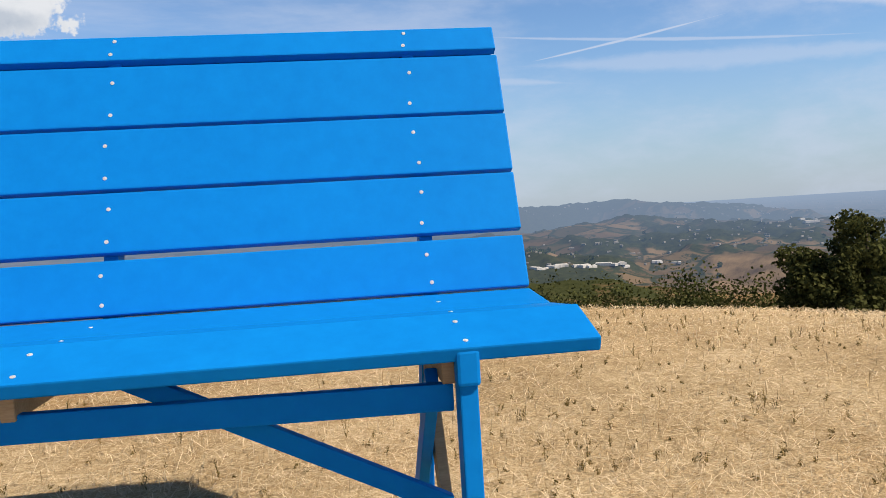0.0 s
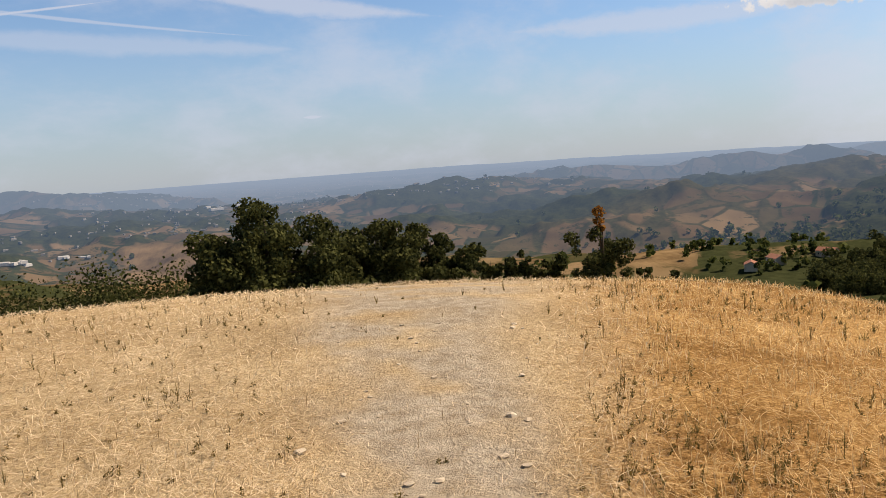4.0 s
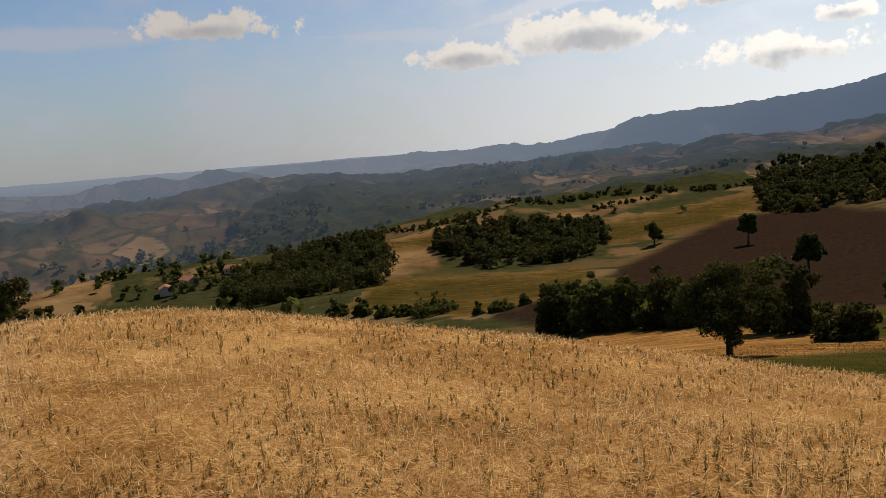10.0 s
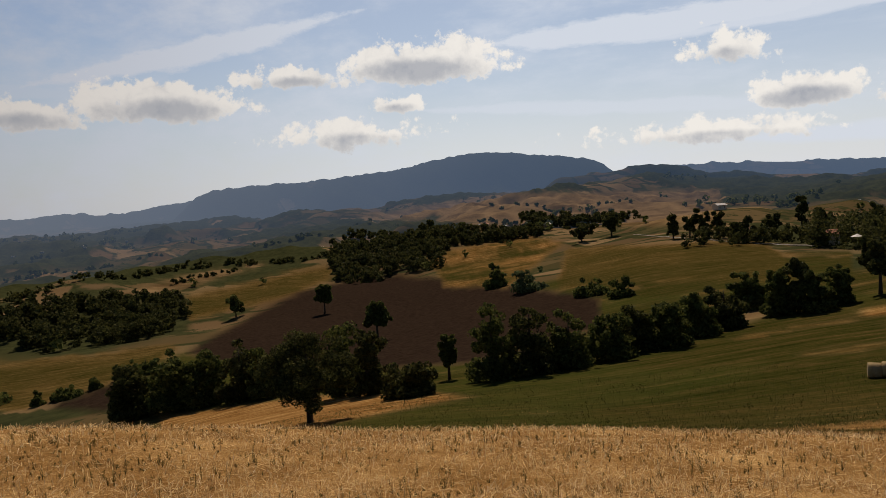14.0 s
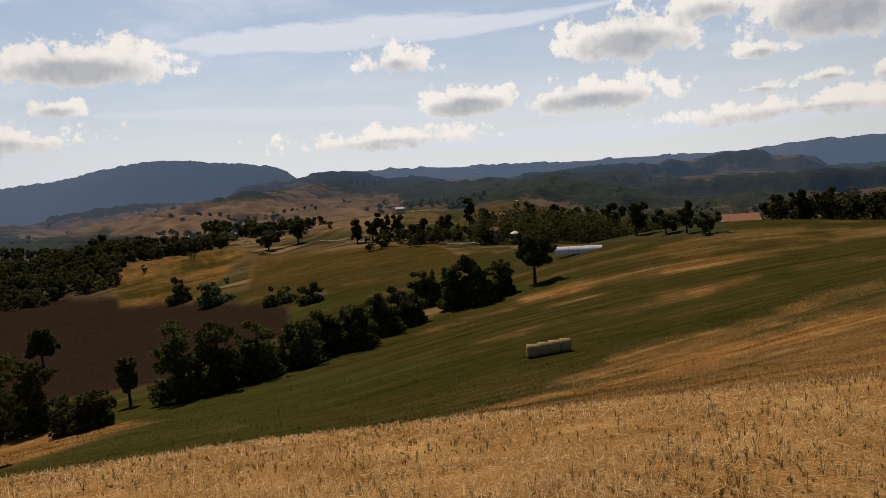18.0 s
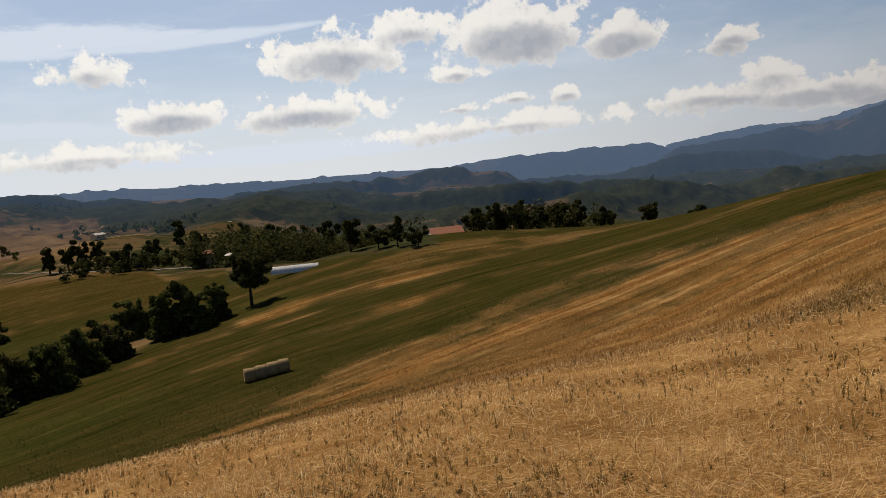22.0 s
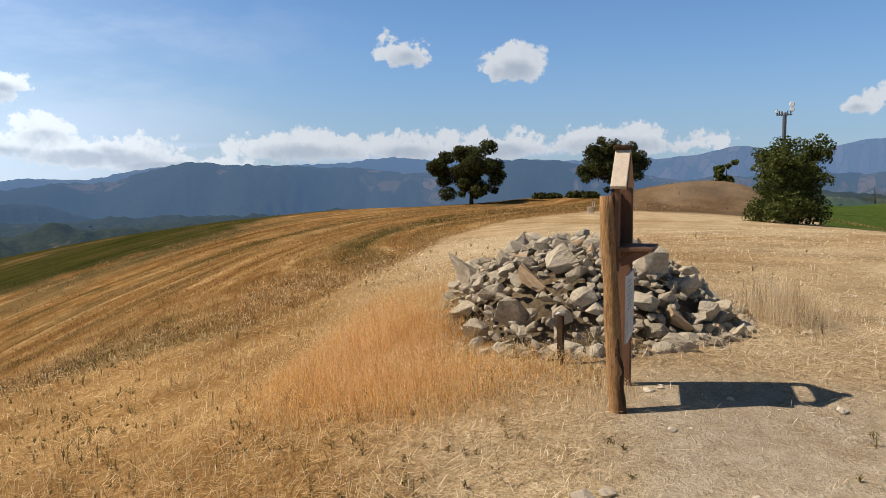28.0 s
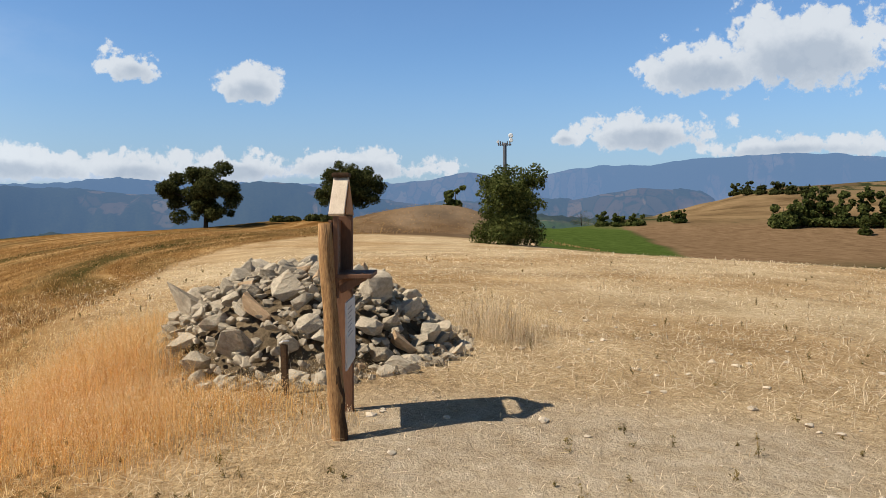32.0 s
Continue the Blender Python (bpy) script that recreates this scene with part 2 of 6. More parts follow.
SOUTH_HILLS = (3700, 0.08, ((153, 0.35), (156.2, 0.6), (158.6, 0.66), (161, 0.64), (164, 0.45), (168, 0.32), (173, 0.32), (179, 0.28), (183.6, 0.24), (187, 0.6), (190.6, 0.5), (193.5, 0.63), (197.1, 0.58)))
WOODED_HILLS = (2000, 0.10, ((148.5, 0.25), (151.8, 0.6), (153.8, 0.72), (156.5, 0.42), (159.5, -0.1), (163, -0.28), (167.6, -0.46), (183.5, -0.05), (186.6, -0.3)))
SPUR_HILLS = (2300, 0.09, ((188.5, -1.2), (195.2, -1.5), (198.8, -0.55), (202.6, -0.42), (206, -0.85), (209, -1.8)))
LOW_WOODS = (1300, 0.10, ((171, -2.2), (178, -1.95), (183, -1.75), (187, -1.6), (191, -1.8), (195.5, -2), (200, -2.6)))
WEST_RIDGE = (2900, 0.13, ((200, 0.1), (204, 0.35), (207, 0.88), (209.7, 0.95), (212.6, 1.75), (214.9, 2.3), (217.4, 2.08), (221, 2.02), (224.8, 1.97), (228, 1.85), (231.5, 1.62), (235.4, 1.95), (238.6, 2.65), (241.3, 2.3), (245, 1.5), (249, 1.1), (260, 1.33), (262.3, 1.72), (265.2, 2.2), (268.6, 1.8)))
FAR_RIDGE = (4000, 0.07, ((199.6, 0.5), (202.6, 0.85), (205.2, 1.2), (208.6, 1.1), (212.8, 2.1), (214.4, 2), (224.8, 2.25), (228.9, 2.78), (232.2, 2.45), (246.9, 2.5), (249.8, 2.75), (252.9, 3.48), (255.5, 2.75)))
LAST_RANGE = (4450, 0.05, ((257, 2.9), (259.7, 3.45), (262.2, 3.78), (265, 3.75), (268.5, 4.05), (273, 4.38), (278, 4.15), (284, 3.7), (290, 3)))
RANGES = (NORTH_HILLS, VALLEY_HILLS, EAST_HILLS, TABLE_MOUNTAIN, SOUTH_HILLS, WOODED_HILLS, SPUR_HILLS, LOW_WOODS, WEST_RIDGE, FAR_RIDGE, LAST_RANGE)


def around(values, az):
    """Smooth values given at even steps of the compass."""
    v = np.asarray(values, float)
    s = np.asarray(az) / 360 * len(v)
    i = np.floor(s).astype(int)
    t = s - i
    p = [v[(i + k) % len(v)] for k in (-1, 0, 1, 2)]
    return p[1] + .5 * t * (p[2] - p[0] + t * (2 * p[0] - 5 * p[1] + 4 * p[2] - p[3] + t * (3 * (p[1] - p[2]) + p[3] - p[0])))


def lattice(ix, iy, seed):
    n = (ix.astype(np.int64) * 374761393 + iy.astype(np.int64) * 668265263 + seed * 1442695041) & 0xFFFFFFFF
    n = ((n ^ (n >> 13)) * 1274126177) & 0xFFFFFFFF
    return ((n ^ (n >> 16)) & 0xFFFF) / 65535.0


def smooth_noise(x, y, seed=0):
    x, y = np.asarray(x, float), np.asarray(y, float)
    ix, iy = np.floor(x), np.floor(y)
    fx, fy = x - ix, y - iy
    fx, fy = fx * fx * (3 - 2 * fx), fy * fy * (3 - 2 * fy)
    a0, b0 = lattice(ix, iy, seed), lattice(ix + 1, iy, seed)
    c0, d0 = lattice(ix, iy + 1, seed), lattice(ix + 1, iy + 1, seed)
    return (a0 * (1 - fx) + b0 * fx) * (1 - fy) + (c0 * (1 - fx) + d0 * fx) * fy - .5


def fractal(x, y, octaves=4, seed=0):
    total, gain = 0, 1
    for k in range(octaves):
        total = total + gain * smooth_noise(x * 2 ** k, y * 2 ** k, seed + k)
        gain *= .5
    return total


def ridged(x, y, octaves=4, seed=0):
    total, gain = 0, 1
    for k in range(octaves):
        total = total + gain * (.5 - 2 * np.abs(smooth_noise(x * 2 ** k, y * 2 ** k, seed + k)))
        gain *= .5
    return total


# rises and hollows of their own: x, y, radius, height
BUMPS = [(-87.2, -37.7, 7, .8), (-90.7, -28.4, 6, 1.7), (-7.7, -4.2, 2.4, 0.1), (-89.7, -33.0, 10, 2.3), (-115.7, -61.1, 16, 1.5)]


def bearing_point(az, r):
    return r * math.sin(radians(az)), r * math.cos(radians(az))


SPURS = [(bearing_point(82, 1050), bearing_point(104, 2300), 170, 26), (bearing_point(60, 1500), bearing_point(80, 2300), 200, 40), (bearing_point(33, 1500), bearing_point(48, 2300), 220, 45)]


def height(x, y):
    x, y = np.asarray(x, float), np.asarray(y, float)
    r = np.maximum(np.hypot(x, y), .05)
    az = np.degrees(np.arctan2(x, y)) % 360
    rows = [around(h, az) for h in H]
    east = np.clip(1 - np.abs(az - 70) / 50, 0, 1) ** .5
    far = [EYE + rr * np.tan(np.radians(v - w * east)) + 0 * r for rr, v, w in ((2600, -1.9, .5), (3300, -1.3, .2), (4300, -1.05, -.3), (4900, -.95, -.56))]
    first = np.zeros_like(r)
    rows = [first, first + rows[0] * .4] + rows + far
    rad = np.log(np.array((.05, .6) + RINGS + (2600, 3300, 4300, 4900)))
    v = np.stack(rows)
    lr = np.clip(np.log(r), rad[0], rad[-1] - 1e-6)
    i = np.clip(np.searchsorted(rad, lr, side="right") - 1, 0, len(rad) - 2)
    take = lambda k: np.take_along_axis(v, np.clip(i + k, 0, len(rad) - 1)[None], 0)[0]
    at = lambda k: rad[np.clip(i + k, 0, len(rad) - 1)]
    h = at(1) - at(0)
    t = (lr - at(0)) / h
    slope = (take(1) - take(0)) / h

    def tangent(s0, s1):
        return np.where(s0 * s1 > 0, 2 * s0 * s1 / np.where(s0 + s1 == 0, 1, s0 + s1), 0)
    before = (take(0) - take(-1)) / np.maximum(at(0) - at(-1), 1e-6)
    after = (take(2) - take(1)) / np.maximum(at(2) - at(1), 1e-6)
    m0, m1 = tangent(before, slope), tangent(slope, after)
    z = (take(0) * (2 * t ** 3 - 3 * t ** 2 + 1) + h * m0 * (t ** 3 - 2 * t ** 2 + t) + take(1) * (3 * t ** 2 - 2 * t ** 3) + h * m1 * (t ** 3 - t ** 2))
    for bx, by, br, bh in BUMPS:
        z = z + bh * np.exp(-((x - bx) ** 2 + (y - by) ** 2) / br ** 2)
    # unevenness grows with distance
    step = np.clip((np.log(r) - np.log(250)) / np.log(8), 0, 1)
    z = z + .03 * fractal(x * .9, y * .9, 3, 5) * np.clip(r / 3, 0, 1) + .35 * fractal(x / 22, y / 22, 3, 9) * np.clip((r - 12) / 60, 0, 1)
    plain = np.clip(1 - np.abs(az - 62) / 34, 0, 1) ** .5 * np.clip((r - 2000) / 700, 0, 1)
    rough = np.clip((2300 - r) / 1100, .12, 1) * (1 - .97 * plain)
    z = z + step * rough * (52 * (ridged(x / 460 + .25 * fractal(x / 300, y / 300, 2, 8), y / 460, 5, 20) - .3) + 20 * (ridged(x / 150, y / 150 + .3 * fractal(x / 90, y / 90, 2, 7), 3, 37) - .2) * np.clip((r - 800) / 400, 0, 1) + 5 * fractal(x / 90, y / 90, 3, 31))
    # spurs of the valley sides, gullied along their flanks
    for (ax, ay), (bx, by), wide, tall in SPURS:
        ex, ey = bx - ax, by - ay
        t = np.clip(((x - ax) * ex + (y - ay) * ey) / (ex * ex + ey * ey), 0, 1)
        d = np.hypot(x - ax - t * ex, y - ay - t * ey) / wide
        gully = 1 + .3 * smooth_noise(t * 26 + 3 * d, t * 3, 66) + .15 * smooth_noise(t * 60, d * 2, 67)
        z = z + tall * np.exp(-np.abs(d) ** 1.25 * gully) * np.sin(np.pi * np.clip(.12 + .76 * t, 0, 1))
    # the ranges beyond, furrowed below their crests
    if np.max(r) > 1000:
        small = fractal(x / 75, y / 75, 4, 93)
        for seed, (far_off, deep, hills) in enumerate(RANGES):
            b, e = np.array(hills).T
            near_it = np.where((np.abs(np.log(r / far_off)) < 3.2 * deep) & (az > b[0] - 14) & (az < b[-1] + 14))[0]
            if not len(near_it):
                continue
            ra, rr = az[near_it], r[near_it]
            past = np.maximum(np.maximum(b[0] - ra, ra - b[-1]), 0)
            # a rounded line through summits and saddles, its ridge wandering to and fro
            crest = sum(np.interp(ra + o, b, e) for o in (-.7, -.25, .25, .7)) / 4
            peak = EYE + far_off * np.tan(np.radians(crest)) + 230
            sway = deep * .55 * smooth_noise(ra / 5.5, ra * 0, 50 + seed) + deep * .12 * smooth_noise(ra / 2.6, rr / 500, 70 + seed)
            d = (np.log(rr / far_off) - sway) / deep
            across = np.radians(ra) * far_off
            gully = ridged(across / 240 + .5 * smooth_noise(rr / 200, across / 300, 5), rr / 380, 4, 24 + seed)
            side = 1 - np.exp(-(d * 1.5) ** 2)
            z[near_it] = np.maximum(z[near_it], -230 + peak * np.exp(-np.abs(d) ** 1.7 - (past / 4.5) ** 2) - 68 * side * (gully + .12) + 7 * small[near_it])
    woods = np.clip((woody(x, y, r, az) - .46) / .08, 0, 1) * np.clip((r - 900) / 100, 0, 1)
    return z + woods * (7 + 7 * fractal(x / 17, y / 17, 2, 14) + 3 * fractal(x / 60, y / 60, 2, 15)) * np.clip((4700 - r) / 600, .3, 1)


def woody(x, y, r, az):
    """How thickly the far country is wooded, from 0 to 1."""
    share = np.full(r.shape, .42)
    for a0, a1, r0, r1, more in ((186, 250, 1000, 4900, .17), (122, 151, 2500, 3500, .3), (124, 186, 700, 1900, .06), (150, 172, 1600, 2400, .22), (170, 204, 1100, 1500, .2), (255, 292, 2000, 4900, .12), (190, 236, 900, 2700, .14), (60, 124, 900, 3100, .1), (25, 60, 3000, 4900, -.3)):
        mid, half = (a0 + a1) / 2, (a1 - a0) / 2
        share = share + more * np.clip((half + 3 - np.abs(az - mid)) / 6, 0, 1) * np.clip((r - r0) / 200 + .5, 0, 1) * np.clip((r1 - r) / 200 + .5, 0, 1)
    return share + .52 * fractal(x / 210 + .2 * y / 210, y / 210, 3, 88) + .26 * fractal(x / 60, y / 60, 3, 87)


def ground_z(x, y):
    return float(height(np.array([x]), np.array([y]))[0])


def spot(az, r):
    return r * math.sin(radians(az)), r * math.cos(radians(az))


def sheet(name, radii, steps, material, close=False):
    az = np.radians(np.concatenate([np.arange(18, 288, steps), np.arange(288, 378, 1.5)]))
    rr, aa = np.meshgrid(radii, az, indexing="ij")
    x, y = rr * np.sin(aa), rr * np.cos(aa)
    z = height(x.ravel(), y.ravel()).reshape(x.shape)
    verts = np.stack([x, y, z], -1).reshape(-1, 3)
    n, m = len(radii), len(az)
    i, j = np.meshgrid(np.arange(n - 1), np.arange(m), indexing="ij")
    a0, b0 = i * m + j, i * m + (j + 1) % m
    quads = np.stack([a0, b0, b0 + m, a0 + m], -1).reshape(-1, 4)[:, ::-1]
    if close:
        verts = np.concatenate([verts, [(0, 0, verts[:m, 2].mean())]])
        t = np.arange(m)
        hub = np.stack([t, (t + 1) % m, np.full(m, n * m), np.full(m, n * m)], -1)[:, [0, 2, 1]]
        me = mesh_of(name, verts, [quads, hub])
    else:
        me = mesh_of(name, verts, [quads])
    me.polygons.foreach_set("use_smooth", np.ones(len(me.polygons), bool))
    me.materials.append(material)
    return new(name, me)


def mesh_of(name, verts, kinds):
    """A mesh from arrays of corners and of faces, each array of one face size."""
    me = bpy.data.meshes.new(name)
    verts = np.asarray(verts, np.float32).reshape(-1, 3)
    me.vertices.add(len(verts))
    me.vertices.foreach_set("co", verts.ravel())
    flat = np.concatenate([np.asarray(k, np.int32).ravel() for k in kinds])
    size = np.concatenate([np.full(len(k), np.asarray(k).shape[1], np.int32) for k in kinds])
    me.loops.add(len(flat))
    me.loops.foreach_set("vertex_index", flat)
    me.polygons.add(len(size))
    me.polygons.foreach_set("loop_start", np.concatenate([[0], np.cumsum(size)[:-1]]).astype(np.int32))
    me.update(calc_edges=True)
    me.validate()
    return me


# ---------------------------------------------------------------- materials
def shader(name, rough=.8, spec=.3):
    m = bpy.data.materials.new(name)
    m.use_nodes = True
    bsdf = m.node_tree.nodes["Principled BSDF"]
    bsdf.inputs["Roughness"].default_value = rough
    bsdf.inputs["Specular IOR Level"].default_value = spec
    return m, m.node_tree, bsdf


class Web:
    """Short hand for wiring nodes."""

    def __init__(self, tree):
        self.tree = tree

    def put(self, kind, **values):
        n = self.tree.nodes.new(kind)
        for k, v in values.items():
            if k == "op":
                n.operation = v
            elif k == "mode":
                n.blend_type = v
            else:
                n.inputs[k].default_value = v
        return n

    def link(self, a, b):
        self.tree.links.new(a, b)

    def place(self):
        return self.put("ShaderNodeNewGeometry").outputs["Position"]

    def local(self):
        return self.put("ShaderNodeTexCoord").outputs["Object"]

    def stretch(self, vec, scale, turn=(0, 0, 0)):
        n = self.tree.nodes.new("ShaderNodeMapping")
        n.inputs["Scale"].default_value = scale
        n.inputs["Rotation"].default_value = turn
        self.link(vec, n.inputs["Vector"])
        return n.outputs[0]

    def noise(self, vec, scale, detail=4, rough=.55, distort=0.0):
        n = self.put("ShaderNodeTexNoise", Scale=scale, Detail=detail, Roughness=rough, Distortion=distort)
        self.link(vec, n.inputs["Vector"])
        return n.outputs["Fac"]

    def cells(self, vec, scale, what="Color", jitter=1.0):
        n = self.put("ShaderNodeTexVoronoi", Scale=scale, Randomness=jitter)
        self.link(vec, n.inputs["Vector"])
        return n.outputs[what]

    def ramp(self, fac, stops):
        n = self.tree.nodes.new("ShaderNodeValToRGB")
        el = n.color_ramp.elements
        while len(el) < len(stops):
            el.new(.5)
        for e0, (p, c) in zip(el, stops):
            e0.position, e0.color = p, (*c, 1) if not isinstance(c, (int, float)) else (c, c, c, 1)
        self.link(fac, n.inputs["Fac"])
        return n.outputs["Color"]

    def math(self, op, a, b=0.0):
        n = self.tree.nodes.new("ShaderNodeMath")
        n.operation = op
        for s, v in zip(n.inputs, (a, b)):
            if isinstance(v, (int, float)):
                s.default_value = v
            else:
                self.link(v, s)
        return n.outputs[0]

    def mix(self, fac, a, b, mode="MIX"):
        n = self.tree.nodes.new("ShaderNodeMix")
        n.data_type, n.blend_type = "RGBA", mode
        for s, v in zip((n.inputs[0], n.inputs[6], n.inputs[7]), (fac, a, b)):
            if isinstance(v, tuple):
                s.default_value = (*v, 1)
            elif isinstance(v, (int, float)):
                s.default_value = v
            else:
                self.link(v, s)
        return n.outputs[2]

    def attr(self, name):
        n = self.tree.nodes.new("ShaderNodeAttribute")
        n.attribute_name = name
        return n.outputs["Fac"]

    def bump(self, bsdf, fac, strength, distance):
        n = self.put("ShaderNodeBump", Strength=strength, Distance=distance)
        self.link(fac, n.inputs["Height"])
        self.link(n.outputs[0], bsdf.inputs["Normal"])


def grained(name, dark, light, scale=6.0, rough=.8, spec=.3, bump=.3, dist=.01, vary=.12, space="local", stretch=None):
    """A surface with two scales of colour variation and a fine relief."""
    m, tree, bsdf = shader(name, rough, spec)
    w = Web(tree)
    v = w.local() if space == "local" else w.place()
    if stretch:
        v = w.stretch(v, stretch)
    fine, broad = w.noise(v, scale * 6, 6, .65), w.noise(v, scale * .6, 3)
    c = w.ramp(w.math("ADD", w.math("MULTIPLY", fine, .6), w.math("MULTIPLY", broad, .4)), [(.32, dark), (.66, light)])
    info = w.put("ShaderNodeObjectInfo").outputs["Random"]
    c = w.mix(vary, c, w.ramp(info, [(0, dark), (1, light)]))
    w.link(c, bsdf.inputs["Base Color"])
    w.bump(bsdf, fine, bump, dist)
    return m


def leafy(name, dark, light, scale=.8, through_it=.3):
    m, tree, bsdf = shader(name, .8, .04)
    w = Web(tree)
    isle = w.put("ShaderNodeNewGeometry").outputs["Random Per Island"]
    broad = w.noise(w.place(), scale, 3)
    c = w.ramp(w.math("ADD", w.math("MULTIPLY", isle, .6), w.math("MULTIPLY", broad, .4)), [(.2, dark), (.8, light)])
    w.link(c, bsdf.inputs["Base Color"])
    glow = w.put("ShaderNodeBsdfTranslucent")
    w.link(c, glow.inputs["Color"])
    blend = w.put("ShaderNodeMixShader", Fac=through_it)
    w.link(bsdf.outputs[0], blend.inputs[1])
    w.link(glow.outputs[0], blend.inputs[2])
    w.link(blend.outputs[0], tree.nodes["Material Output"].inputs["Surface"])
    return m


def paint_haze(w, tree, more=None):
    """Paints the haze between hilltop and backdrop over a material as emission; greyer to the north."""
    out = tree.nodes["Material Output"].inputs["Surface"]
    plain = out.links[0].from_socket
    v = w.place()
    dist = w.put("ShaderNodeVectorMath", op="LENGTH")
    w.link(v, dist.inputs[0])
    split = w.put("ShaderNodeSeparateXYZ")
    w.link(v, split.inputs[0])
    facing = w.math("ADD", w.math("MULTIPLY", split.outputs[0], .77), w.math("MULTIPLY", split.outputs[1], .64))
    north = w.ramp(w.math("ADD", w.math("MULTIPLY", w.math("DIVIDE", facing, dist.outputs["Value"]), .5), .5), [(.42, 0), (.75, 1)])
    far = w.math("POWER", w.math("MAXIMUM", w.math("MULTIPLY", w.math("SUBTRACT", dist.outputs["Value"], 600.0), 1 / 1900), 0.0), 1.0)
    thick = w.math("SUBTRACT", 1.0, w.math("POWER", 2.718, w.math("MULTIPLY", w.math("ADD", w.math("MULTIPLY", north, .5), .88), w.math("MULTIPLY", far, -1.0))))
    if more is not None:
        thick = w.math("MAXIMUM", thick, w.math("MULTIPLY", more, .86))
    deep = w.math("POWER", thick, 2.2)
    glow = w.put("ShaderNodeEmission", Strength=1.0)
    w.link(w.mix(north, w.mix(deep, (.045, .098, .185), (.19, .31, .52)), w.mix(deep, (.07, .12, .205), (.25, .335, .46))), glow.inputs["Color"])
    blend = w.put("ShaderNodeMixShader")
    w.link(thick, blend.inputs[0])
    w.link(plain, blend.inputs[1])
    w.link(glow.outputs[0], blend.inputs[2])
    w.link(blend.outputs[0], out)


def ground_material(name, far=False):
    m, tree, bsdf = shader(name, 1.0, 0.0)
    w = Web(tree)
    v = w.place()
    grain, patch, broad = w.noise(v, 9, 6, .7), w.noise(v, .55, 4), w.noise(v, .035, 4)
    # cut straw, from bleached to tawny
    straw = w.ramp(w.math("ADD", w.math("MULTIPLY", w.noise(v, 34, 5, .75), .5), w.math("ADD", w.math("MULTIPLY", grain, .25), w.math("MULTIPLY", patch, .25))), [(.37, (.09, .046, .015)), (.5, (.32, .178, .064)), (.62, (.7, .47, .21))])
    # mown swathes run along the slope
    sep_v = w.put("ShaderNodeSeparateXYZ")
    w.link(v, sep_v.inputs[0])
    along = w.math("SUBTRACT", w.math("MULTIPLY", sep_v.outputs[0], -.866), w.math("MULTIPLY", sep_v.outputs[1], .5))
    across = w.math("ADD", w.math("MULTIPLY", sep_v.outputs[0], -.5), w.math("MULTIPLY", sep_v.outputs[1], .866))
    arch = w.math("SUBTRACT", along, 46.0)
    bow = w.math("MULTIPLY", arch, arch)
    across = w.math("SUBTRACT", across, w.math("MULTIPLY", w.math("DIVIDE", bow, w.math("ADD", bow, 3000.0)), 42.0))
    lane = w.put("ShaderNodeCombineXYZ")
    w.link(across, lane.inputs[0])
    w.link(w.math("MULTIPLY", along, .07), lane.inputs[1])
    swath = w.math("ADD", w.math("ADD", w.math("MULTIPLY", w.noise(lane.outputs[0], .5, 6, .75, .3), .5), w.math("MULTIPLY", w.noise(v, .2, 5, .6), .14)), w.math("ADD", w.math("MULTIPLY", w.noise(v, 1.3, 5, .7), .18), w.math("MULTIPLY", w.noise(v, 6.5, 4, .75), .18)))
    gold = w.ramp(swath, [(.4, (.075, .04, .011)), (.47, (.19, .093, .028)), (.53, (.29, .165, .06)), (.6, (.5, .33, .15))])
    tan = w.ramp(w.math("ADD", w.math("MULTIPLY", swath, .5), w.math("MULTIPLY", w.noise(v, .03, 4), .5)), [(.4, (.1, .064, .03)), (.6, (.29, .195, .1))])
    tilled = w.ramp(w.noise(v, .3, 5, .7), [(.3, (.13, .08, .04)), (.7, (.26, .17, .095))])
    lush = w.ramp(w.noise(v, .5, 5, .7), [(.3, (.04, .066, .013)), (.7, (.092, .132, .03))])
    green = w.ramp(swath, [(.4, (.018, .024, .005)), (.5, (.044, .043, .011)), (.56, (.07, .053, .017)), (.62, (.13, .088, .031))])
    soil = w.ramp(w.noise(v, .5, 5, .7), [(.3, (.017, .011, .008)), (.7, (.04, .027, .019))])
    bare = w.ramp(w.noise(v, 5, 5, .7), [(.3, (.3, .24, .165)), (.7, (.56, .485, .375))])
    wood = w.ramp(w.noise(v, .12, 5, .75), [(.3, (.024, .03, .013)), (.7, (.06, .066, .028))])
    # fields of the far country, edged with hedges
    bent = w.put("ShaderNodeTexNoise", Scale=.004, Detail=3)
    w.link(v, bent.inputs["Vector"])
    drift = w.put("ShaderNodeVectorMath", op="MULTIPLY_ADD")
    w.link(bent.outputs["Color"], drift.inputs[0])
    drift.inputs[1].default_value = (120, 120, 0)
    w.link(w.stretch(v, (1, 1.7, .1), (0, 0, .5)), drift.inputs[2])
    plots = w.put("ShaderNodeTexVoronoi", Scale=.0125)
    w.link(drift.outputs[0], plots.inputs["Vector"])
    rims = w.put("ShaderNodeTexVoronoi", Scale=.0125)
    rims.feature = "DISTANCE_TO_EDGE"
    w.link(drift.outputs[0], rims.inputs["Vector"])
    sep = w.put("ShaderNodeSeparateColor")
    w.link(plots.outputs["Color"], sep.inputs[0])
    field = w.ramp(sep.outputs[0], [(0, (.085, .056, .03)), (.2, (.2, .135, .07)), (.36, (.052, .052, .022)), (.5, (.14, .092, .047)), (.66, (.045, .05, .02)), (.8, (.27, .185, .1)), (1, (.095, .066, .036))])
